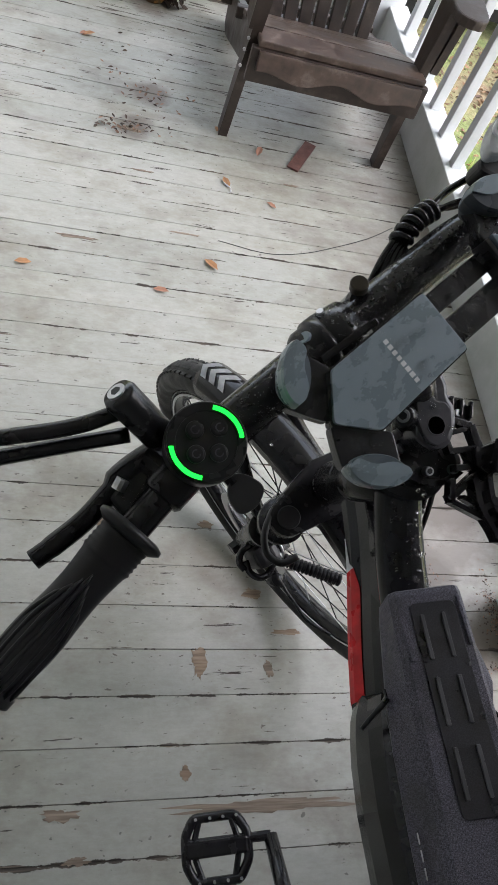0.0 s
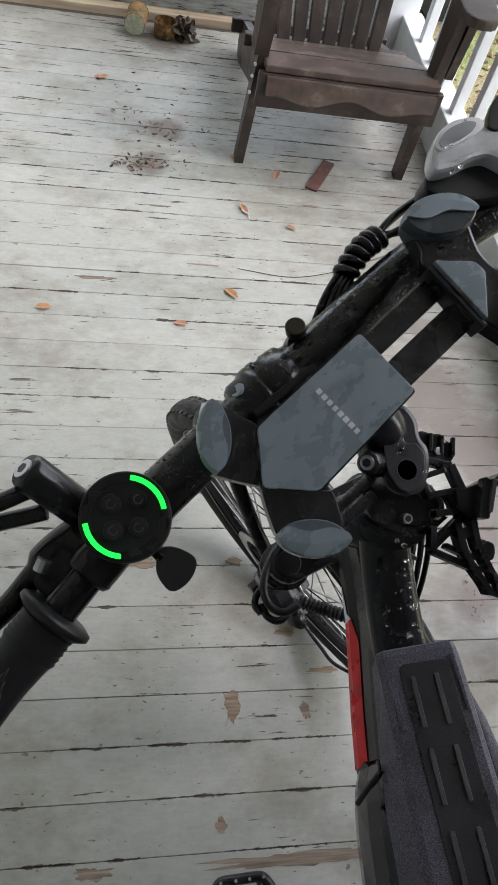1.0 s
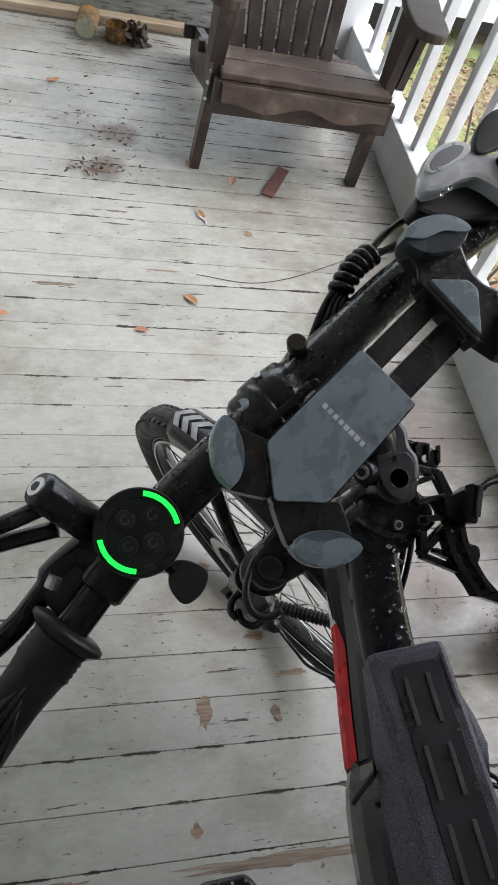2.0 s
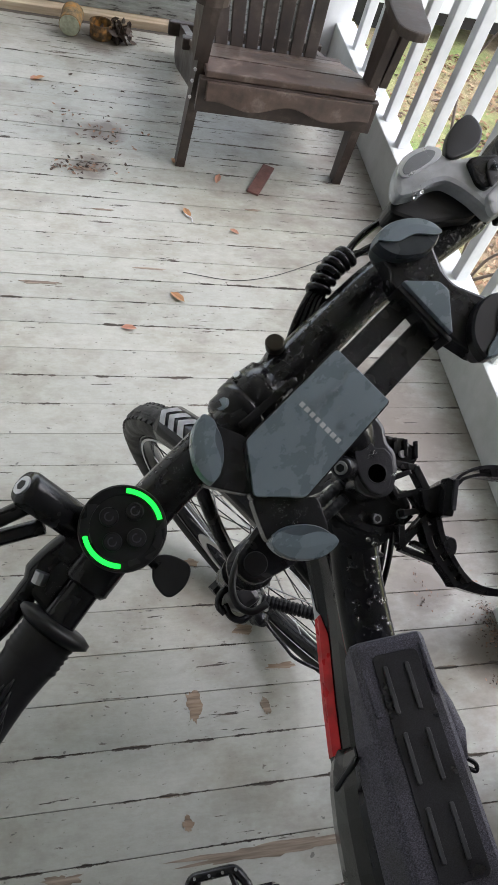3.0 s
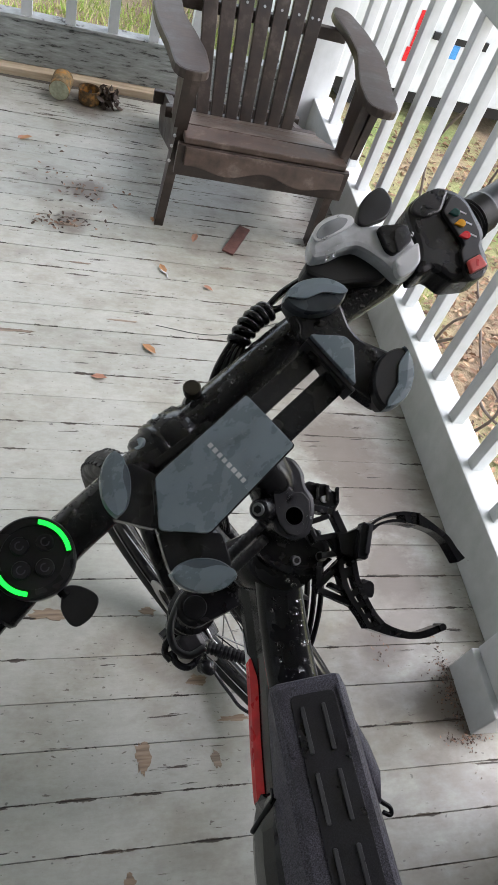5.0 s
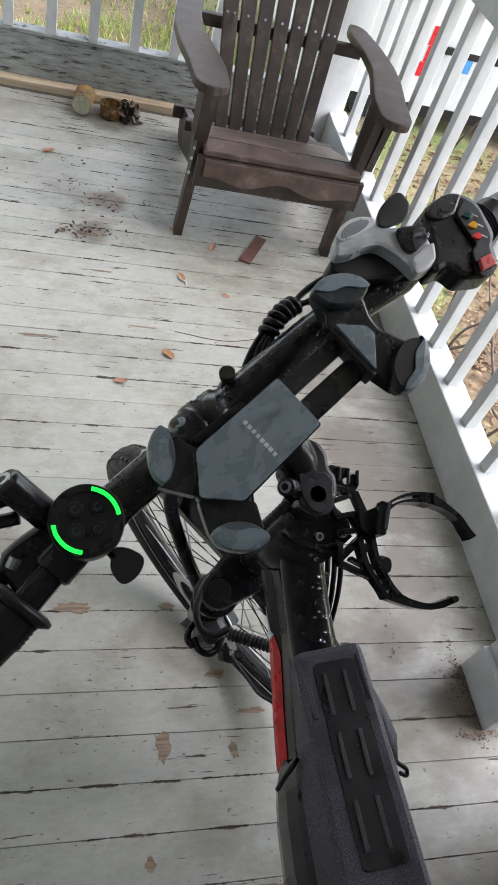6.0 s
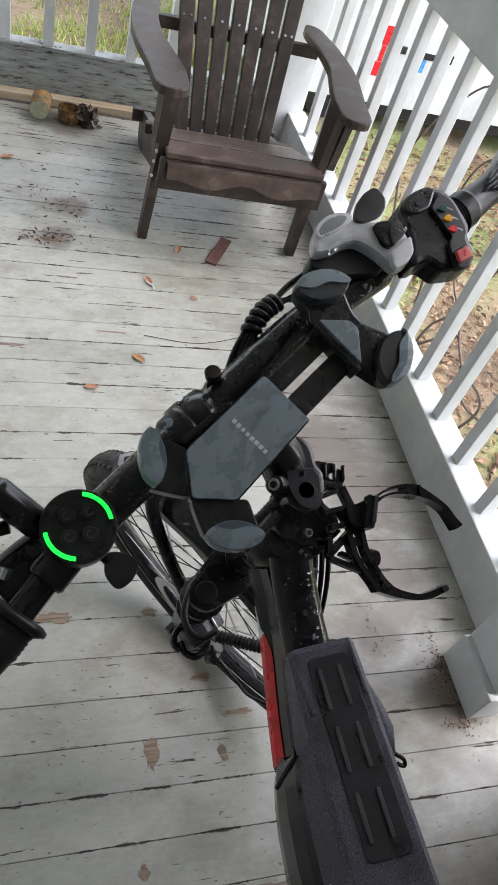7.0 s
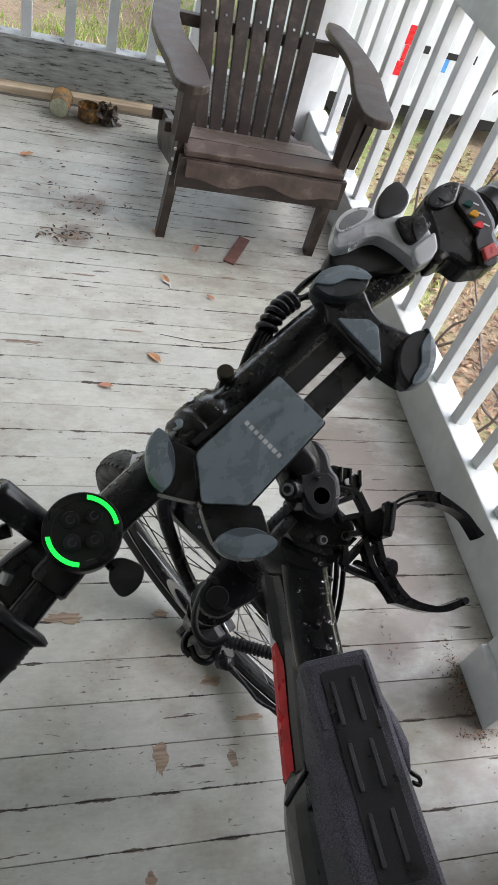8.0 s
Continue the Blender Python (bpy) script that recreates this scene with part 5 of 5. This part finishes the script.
def rain_water():
    rnd = random.Random(4)
    base = bmesh.new()
    bmesh.ops.create_icosphere(base, subdivisions=2, radius=1.0)
    bv = [v.co.copy() for v in base.verts]
    bf = [[v.index for v in f.verts] for f in base.faces]
    base.free()
    vs, fs = [], []

    def drop(p, nrm, r):
        t = nrm.orthogonal().normalized()
        t = Matrix.Rotation(rnd.uniform(0, 6.28), 3, nrm) @ t
        s = nrm.cross(t)
        k, e = len(vs), rnd.uniform(0.8, 1.5)
        for c in bv:
            vs.append(tuple(p + t * (c.x * r * e) + s * (c.y * r) + nrm * (c.z * r * 0.7)))
        fs.extend([[i + k for i in f] for f in bf])

    R3 = HB.to_3x3()

    def size():
        return rnd.choice((0.0004, 0.0005, 0.0005, 0.0006, 0.0007, 0.0008, 0.0010, 0.0013))

    for _ in range(1700):
        x = rnd.uniform(-0.125, 0.22)
        a = radians(rnd.uniform(20, 160))
        o = Vector((0, math.cos(a), math.sin(a)))
        drop(HB @ (bar_at(x) + o * 0.0163), R3 @ o, size())
    for x0, x1, y0, y1, z, n in ((0.045, 0.1, 0.0065, 0.0195, -0.005, 170), (0.045, 0.1, -0.0195, -0.0015, -0.005, 210), (-0.04, 0.038, -0.022, 0.022, 0.0022, 26), (-0.066, -0.044, -0.034, -0.016, -0.004, 59), (-0.07, -0.050, 0.010, 0.030, -0.004, 59), (0.108, 0.134, 0.010, 0.040, 0.005, 90), (0.128, 0.138, -0.03, -0.008, 0.005, 16), (0.174, 0.200, 0.0715, 0.079, -0.0022, 60), (0.218, 0.232, 0.028, 0.038, 0.002, 24), (0.252, 0.280, 0.036, 0.046, -0.001, 60), (0.030, 0.052, -0.056, -0.048, -0.0985, 20), (0.030, 0.050, -0.079, -0.074, -0.0985, 10), (0.042, 0.064, -0.042, -0.031, -0.104, 40), (-0.192, -0.158, 0.036, 0.050, -0.046, 110), (0.204, 0.228, 0.012, 0.022, -0.001, 14), (0.165, 0.195, 0.058, 0.068, -0.005, 24), (0.006, 0.05, -0.112, -0.095, -0.137, 40)):
        for _ in range(n):
            drop(HB @ Vector((rnd.uniform(x0, x1), rnd.uniform(y0, y1), z)), R3 @ Vector((0, 0, 1)), size() * (2.3 if n == 26 else 1.5 if n < 60 else 1))
    for _ in range(130):
        x = rnd.uniform(-0.0115, 0.0085)
        a = radians(rnd.uniform(20, 150))
        o = Vector((0, math.cos(a), math.sin(a)))
        drop(HB @ (Vector((x, 0.0365 - 0.10 * x, -0.050)) + o * 0.0240), R3 @ o, size())
    for _ in range(90):
        drop(HB @ Vector((rnd.uniform(0.018, 0.046), rnd.uniform(0.034, 0.048), -0.0335)), R3 @ Vector((0, 0, 1)), size())
    for _ in range(75):
        t = rnd.random()
        p = Vector((0.0075, -0.365, 0.865)).lerp(Vector((0.025, -0.437, 0.812)), t)
        d = Vector((0.0175, -0.072, -0.053)).normalized()
        a = radians(rnd.uniform(-55, 40))
        u = Vector((0, 0, 1)) - d * d.z
        u.normalize()
        o = math.cos(a) * u + math.sin(a) * d.cross(u) * -1
        drop(p + o * (0.0212 + 0.002 * t), o, size() * 1.15)
    for _ in range(40):
        p = WHEEL @ Vector((0, 0, 0))
        a, v = radians(rnd.uniform(75, 120)), rnd.uniform(-0.025, 0.025)
        o = WHEEL.to_3x3() @ Vector((math.cos(a), 0, math.sin(a)))
        drop(HUB + o * (RAD + 0.016 - 9 * v * v) + W_AX * v, o, size() * 1.6)
    me = bpy.data.meshes.new("rain_water")
    me.from_pydata(vs, [], fs)
    for p in me.polygons:
        p.use_smooth = True
    me.materials.append(drop_mat())
    ob = new("rain_water", me)
    ob.parent = bike
    tagged(ob, "clear rain drops standing on the black parts", kind="stuff")


rain_water()

# ---- outside ----
def trailer():
    t = empty("white_trailer", pose(0, 4.3, 0))
    tagged(t, "white box trailer parked on the drive, red reflective tape", "trailer")
    TW = white_paint("white_trailer_paint", (0.60, 0.61, 0.63), (0.68, 0.69, 0.71), 0.9)
    part("body", boxm(1.25, 5.6, 0.0, 2.0, -0.53, 1.3, 0.01), TW, t)
    # dark band along the body's lower edge
    part("dark_lower_band", boxm(1.25, 5.6, 0.03, 0.25, -0.62, -0.535, 0.005), BLACK_MATT, t)
    for x0, x1, z0, z1 in ((2.108, 2.172, -0.125, 0.0), (2.118, 2.150, -0.235, -0.128), (2.100, 2.155, -0.335, -0.238)):
        part("red_tape", boxm(x0, x1, -0.004, -0.001, z0, z1), RED, t, "red reflective tape")
    part("white_tape", boxm(2.152, 2.166, -0.004, -0.001, -0.232, -0.128), DECAL, t)
    part("latch", boxm(2.255, 2.305, -0.02, -0.001, -0.155, -0.105, 0.004), BLACK_MATT, t)
    part("latch", boxm(2.655, 2.685, -0.02, -0.001, -0.16, -0.10, 0.004), BLACK_MATT, t)
    part("blue_panel", boxm(2.435, 2.49, -0.006, -0.001, -0.255, -0.165), wet_plastic("blue_plastic", (0.06, 0.25, 0.55), 0.4), t, "small blue panel")
    part("dark_panel", boxm(2.435, 2.55, -0.006, -0.001, -0.163, -0.12), BLACK_MATT, t)
    for x in (1.9, 4.6):
        part("wheel", rodm([(x, 0.1, -0.56), (x, 0.3, -0.56)], 0.2, 24), TYRE, t)


trailer()


def leaf_shape(bm, p, yaw, size, tilt, curl):
    m = Matrix.Translation(p) @ Euler((tilt[0], tilt[1], yaw)).to_matrix().to_4x4()
    pts = [(-0.5, 0), (-0.25, 0.2), (0.1, 0.24), (0.5, 0.0), (0.1, -0.24), (-0.25, -0.2)]
    mid = [bm.verts.new(m @ Vector((x * size, 0, 0))) for x in (-0.5, 0.0, 0.5)]
    a = [bm.verts.new(m @ Vector((x * size, y * size, curl * size))) for x, y in ((-0.2, 0.2), (0.18, 0.2))]
    b = [bm.verts.new(m @ Vector((x * size, -y * size, curl * size))) for x, y in ((-0.2, 0.2), (0.18, 0.2))]
    bm.faces.new((mid[0], mid[1], a[0]))
    bm.faces.new((mid[1], a[1], a[0]))
    bm.faces.new((mid[1], mid[2], a[1]))
    bm.faces.new((mid[0], b[0], mid[1]))
    bm.faces.new((mid[1], b[0], b[1]))
    bm.faces.new((mid[1], b[1], mid[2]))


def ground_litter():
    rnd = random.Random(8)
    bm = bmesh.new()
    for _ in range(15000):
        x, y = rnd.uniform(0.95, 4.0), rnd.uniform(-1.0, 4.2)
        d = noise.noise(Vector((x * 1.3, y * 1.3, 3.0)))
        if d < -0.12 and rnd.random() < 0.8:
            continue
        leaf_shape(bm, Vector((x, y, GZ + rnd.uniform(0.0, 0.03))), rnd.uniform(0, 6.28), rnd.uniform(0.02, 0.055), (rnd.uniform(-0.4, 0.4), rnd.uniform(-0.4, 0.4)), rnd.uniform(-0.1, 0.25))
    o = obj("fallen_leaves", bm, LEAF)
    tagged(o, "brown fallen leaves and straw lying on the ground", "leaves", kind="stuff")
    # grass tufts
    bm = bmesh.new()
    for _ in range(42000):
        x, y = rnd.uniform(-4.5, 4.2), rnd.uniform(0.6, 11.0)
        if y < 2.55 and x < 1.0:
            continue
        if noise.noise(Vector((x * 0.9, y * 0.9, 0.0))) < (0.26 if x > 0.9 and y < 6.5 else -0.40):
            continue
        p = Vector((x, y, GZ))
        h, a = rnd.uniform(0.04, 0.10), rnd.uniform(0, 6.28)
        s = Vector((math.cos(a), math.sin(a), 0)) * (0.006 if y < 5 else 0.011)
        l = Vector((rnd.uniform(-0.04, 0.04), rnd.uniform(-0.04, 0.04), h))
        v = [bm.verts.new(q) for q in (p - s, p + s, p + l)]
        bm.faces.new(v)
    for _ in range(16000):
        p = Vector((rnd.uniform(-1.7, 1.1), rnd.uniform(2.6, 5.2), GZ))
        if noise.noise(Vector((p.x * 1.1, p.y * 1.1, 2.0))) < -0.18:
            continue
        a = rnd.uniform(0, 6.28)
        e = Vector((math.cos(a), math.sin(a), 0)) * 0.008
        bm.faces.new([bm.verts.new(q) for q in (p - e, p + e, p + Vector((rnd.uniform(-0.04, 0.04), rnd.uniform(-0.04, 0.04), rnd.uniform(0.03, 0.08))))])
    g = mat("grass_blade", (0.10, 0.17, 0.03), 0.6)
    n = N(g)
    gi = n.t.nodes.new("ShaderNodeNewGeometry")
    n.color(n.ramp(gi.outputs["Random Per Island"], [(0.0, (0.20, 0.32, 0.05)), (0.5, (0.34, 0.42, 0.10)), (1.0, (0.58, 0.50, 0.24))]))
    o = obj("grass", bm, g)
    tagged(o, "patchy green grass on the lawn", "grass", kind="stuff")


GZ = -0.75
ground_litter()


def vines():
    bark = wet_plastic("vine_bark", (0.11, 0.085, 0.07), 0.7)
    v = empty("bare_vine", pose(0, 0, 0))
    tagged(v, "bare woody vine growing beside the railing", "vine")
    paths = [[(1.06, 1.02, -0.74), (1.05, 0.96, 0.02), (1.05, 0.87, 0.23), (1.05, 0.80, 0.43), (1.08, 0.75, 0.60)],
             [(1.2, 0.9, -0.74), (1.08, 0.62, -0.1), (1.05, 0.536, 0.157), (1.05, 0.70, 0.17), (1.05, 0.834, 0.254), (1.05, 0.964, 0.33), (1.05, 1.1, 0.55)],
             [(1.05, 0.70, 0.165), (1.05, 0.60, 0.10), (1.05, 0.42, 0.168), (1.05, 0.30, 0.25)],
             [(1.05, 0.954, 0.02), (1.05, 0.84, 0.16), (1.05, 0.79, 0.20)],
             [(1.3, 1.6, -0.74), (1.1, 1.5, 0.1), (1.0, 1.45, 0.45), (0.98, 1.2, 0.78), (0.99, 1.0, 0.86)],
             [(1.35, 1.3, -0.74), (1.15, 1.25, 0.2), (1.05, 1.1, 0.62), (1.05, 0.8, 0.72)]]
    for i, p in enumerate(paths):
        q = smooth_path(p, 8)
        part("stem", rodm(q, [0.0062 - 0.004 * k / len(q) for k in range(len(q))], 7), bark, v, smooth=True)


vines()

# ---- things on the floor ----
def can(x, y, yaw, lay, name_label, c, r=0.038, h=0.10, end=None):
    m = wet_plastic("rusty_tin", c, 0.55)
    n = N(m)
    n.color(n.ramp(n.noise(n.coords(), 40, 4), [(0.35, tuple(0.4 * q for q in c)), (0.5, c), (0.68, (0.42, 0.20, 0.05))]))
    e = empty("tin_can", pose(x, y, 0.001) @ (pose(0, 0, r + 0.001, 90, 0, yaw) if lay else pose(0, 0, 0, 0, 0, yaw)))
    tagged(e, name_label, "can")
    bm = bmesh.new()
    prof = [(r * 0.96, 0), (r, 0.003), (r, h * 0.3), (r * 0.985, h * 0.33), (r, h * 0.36), (r, h * 0.64), (r * 0.985, h * 0.67), (r, h * 0.7), (r, h - 0.003), (r * 1.03, h), (r * 0.95, h), (r * 0.95, 0.004)]
    rings = [[bm.verts.new((q * math.cos(2 * math.pi * i / 28), q * math.sin(2 * math.pi * i / 28), z - (h / 2 if lay else 0))) for i in range(28)] for q, z in prof]
    for a, b in zip(rings, rings[1:]):
        for i in range(28):
            bm.faces.new((a[i], a[(i + 1) % 28], b[(i + 1) % 28], b[i]))
    bm.faces.new(rings[0][::-1]), bm.faces.new(rings[-1])
    bmesh.ops.recalc_face_normals(bm, faces=bm.faces)
    part("body", bm, m, e, smooth=False)
    if end:
        part("end", prismm(circle(0, 0, r * 0.93, 28), -h / 2 - 0.002, -h / 2 + 0.001, 0.0008), wet_plastic("pale_tin_end", end, 0.45), e, "pale greenish closed end")
    return e


can(-0.205, 2.240, 172, True, "rusty tin can lying on its side with a pale end", (0.22, 0.15, 0.07), 0.040, 0.10, (0.40, 0.41, 0.30))
can(-0.095, 2.225, 10, False, "brown rusty tin can standing open on the floor", (0.12, 0.07, 0.03), 0.042, 0.055)


def clump():
    rnd = random.Random(2)
    bm = bmesh.new()
    for _ in range(60):
        leaf_shape(bm, Vector((-0.02 + rnd.gauss(0, 0.02), 2.215 + rnd.gauss(0, 0.02), rnd.uniform(0.005, 0.06))), rnd.uniform(0, 6.28), rnd.uniform(0.03, 0.05), (rnd.uniform(-1.2, 1.2), rnd.uniform(-1.2, 1.2)), rnd.uniform(-0.2, 0.3))
    o = obj("leaf_clump", bm, wet_plastic("rotten_leaf", (0.045, 0.028, 0.018), 0.6))
    tagged(o, "clump of dark rotten leaves beside the tin cans", "leaves", kind="stuff")


clump()
st = obj("wood_strip", boxm(-0.021, 0.021, -0.09, 0.09, 0.0005, 0.008, 0.002, m=pose(0.416, 1.412, 0, 0, 0, -28)), wet_plastic("red_brown_wood", (0.12, 0.055, 0.045), 0.6, grain=0.5))
tagged(st, "short flat strip of dark reddish wood on the floor", "wood strip")


def floor_leaves():
    rnd = random.Random(11)
    one = ((0.074, 0.826, 0.055, 0.9), (-0.071, 0.700, 0.045, 0.85), (-0.319, 1.871, 0.05, 0.3), (0.263, 1.394, 0.05, 0.6), (0.139, 1.201, 0.05, 0.4), (0.283, 1.13, 0.035, 0.3), (-0.431, 0.734, 0.045, 0.7), (-0.335, 1.87, 0.04, 0.4), (0.12, 1.47, 0.035, 0.5))
    mats = [wet_plastic("orange_leaf", (0.40, 0.21, 0.10), 0.6), wet_plastic("pink_brown_leaf", (0.40, 0.20, 0.13), 0.65)]
    for i, (x, y, s, r) in enumerate(one):
        bm = bmesh.new()
        leaf_shape(bm, Vector((0, 0, 0.004)), 0, s, (0.05, 0.1), 0.08)
        o = obj("fallen_leaf", bm, mats[i % 2])
        o.matrix_world = pose(x, y, 0, 0, 0, 40 * i + 130)
        tagged(o, "small dry orange-brown leaf on the painted floor", "leaf", group="leaves on the porch floor")
    bm = bmesh.new()
    for cx, cy, sx, sy, n in ((-0.175, 1.385, 0.055, 0.022, 70), (-0.11, 1.575, 0.05, 0.06, 45), (-0.15, 1.72, 0.12, 0.10, 26), (-0.25, 1.55, 0.12, 0.10, 16), (0.56, -0.085, 0.02, 0.035, 45), (0.708, -0.21, 0.008, 0.07, 220), (0.715, -0.312, 0.03, 0.006, 90), (0.69, -0.20, 0.018, 0.05, 90)):
        for _ in range(n):
            leaf_shape(bm, Vector((cx + rnd.gauss(0, sx), min(cy + rnd.gauss(0, sy), 2.3), rnd.uniform(0.002, 0.008))), rnd.uniform(0, 6.28), rnd.uniform(0.006, 0.022) * (0.38 if cx > 0.4 else 1), (rnd.uniform(-0.3, 0.3), rnd.uniform(-0.3, 0.3)), rnd.uniform(-0.1, 0.2))
    m = wet_plastic("leaf_crumbs", (0.16, 0.10, 0.07), 0.75)
    n = N(m)
    gi = n.t.nodes.new("ShaderNodeNewGeometry")
    n.color(n.ramp(gi.outputs["Random Per Island"], [(0.0, (0.035, 0.025, 0.02)), (0.5, (0.12, 0.08, 0.06)), (1.0, (0.36, 0.21, 0.14))]))
    o = obj("leaf_crumbs", bm, m)
    tagged(o, "crumbled dead leaves and dirt scattered on the floor", "debris", kind="stuff")
    w = obj("thin_wire", rodm(smooth_path([(0.10, 0.93, 0.003), (0.245, 0.908, 0.003), (0.36, 0.93, 0.004), (0.472, 0.981, 0.003), (0.60, 1.05, 0.003), (0.70, 1.12, 0.006)], 6), 0.0011, 5), BLACK_MATT)
    tagged(w, "thin dark wire lying across the floor boards", "wire")
    tw = obj("paint_curl", rodm(smooth_path([(0.128, 1.205, 0.003), (0.136, 1.188, 0.006), (0.150, 1.178, 0.005), (0.152, 1.160, 0.003)], 5), [0.0025] * 15 + [0.001], 6), DECAL)
    tagged(tw, "curled flake of white paint on the floor", "paint flake")


floor_leaves()

# ---- floor boards and bare patches, last ----
def floor_boards():
    rnd = random.Random(5)
    meshes = []
    for k in range(4):
        bm = bmesh.new()
        box(bm, -1.30, 1.30, -BOARD / 2 + 0.0005, BOARD / 2 - 0.0005, -0.022, 0.0)
        es = [e for e in bm.edges if all(abs(v.co.z) < 1e-6 for v in e.verts) and abs(e.verts[0].co.y - e.verts[1].co.y) < 1e-6]
        bmesh.ops.bevel(bm, geom=es, offset=0.0008, segments=1, affect="EDGES")
        me = bpy.data.meshes.new("plank")
        bm.to_mesh(me)
        bm.free()
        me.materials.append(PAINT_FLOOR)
        meshes.append(me)
    n0, n1 = -22, 26
    for i in range(n0, n1 + 1):
        y = (i + 0.5) * BOARD
        if y + BOARD / 2 > FAR_Y + 0.03:
            continue
        b = new("plank", meshes[i % 4])
        b.parent = floor
        b.matrix_local = pose(-0.42 + rnd.uniform(-0.01, 0.01), y, rnd.uniform(-0.0012, 0.0), rnd.uniform(-0.5, 0.5), 0, 0)


floor_boards()


def bare_patches():
    rnd = random.Random(21)
    tan = mat("bare_tan_wood", (0.36, 0.24, 0.14), 0.8)
    n = N(tan)
    s = n.noise(n.position((14, 160, 1)), 1.0, 4)
    n.color(n.ramp(s, [(0.3, (0.13, 0.095, 0.07)), (0.5, (0.26, 0.19, 0.13)), (0.75, (0.36, 0.285, 0.21))]))
    gray = mat("bare_gray_wood", (0.3, 0.25, 0.2), 0.85)
    n = N(gray)
    s = n.noise(n.position((8, 130, 1)), 1.0, 5)
    n.color(n.ramp(s, [(0.3, (0.11, 0.085, 0.065)), (0.55, (0.27, 0.215, 0.165)), (0.75, (0.40, 0.34, 0.27))]))
    spots = ((0.0, -0.292, 0.030, 0.052, tan), (0.122, -0.147, 0.036, 0.022, tan), (-0.18, 0.007, 0.075, 0.026, tan), (0.028, 0.01, 0.035, 0.016, tan), (0.19, -0.23, 0.065, 0.012, tan), (0.10, -0.553, 0.30, 0.022, gray), (-0.032, -0.493, 0.018, 0.024, tan), (0.145, -0.305, 0.018, 0.03, gray), (-0.25, -0.55, 0.06, 0.018, gray), (-0.22, -0.62, 0.04, 0.012, gray), (-0.30, 0.86, 0.10, 0.010, gray), (-0.165, 1.385, 0.07, 0.022, gray), (0.0, 0.94, 0.09, 0.008, gray), (-0.12, 1.19, 0.06, 0.008, gray), (0.36, 1.25, 0.05, 0.01, gray))
    for x, y, a, b, m in spots:
        k = 40
        o = []
        for i in range(k):
            t = 2 * math.pi * i / k
            r = 1 + 0.6 * noise.noise(Vector((math.cos(t) * 1.6 + x * 9, math.sin(t) * 1.6 + y * 9, 0))) + 0.4 * noise.noise(Vector((math.cos(t) * 6 + x, math.sin(t) * 6, y)))
            o.append((x + a * 0.5 * r * math.cos(t), y + b * 0.5 * r * math.sin(t)))
        part("bare_patch", prismm(o, -0.0016, 0.0004), m, floor)


bare_patches()
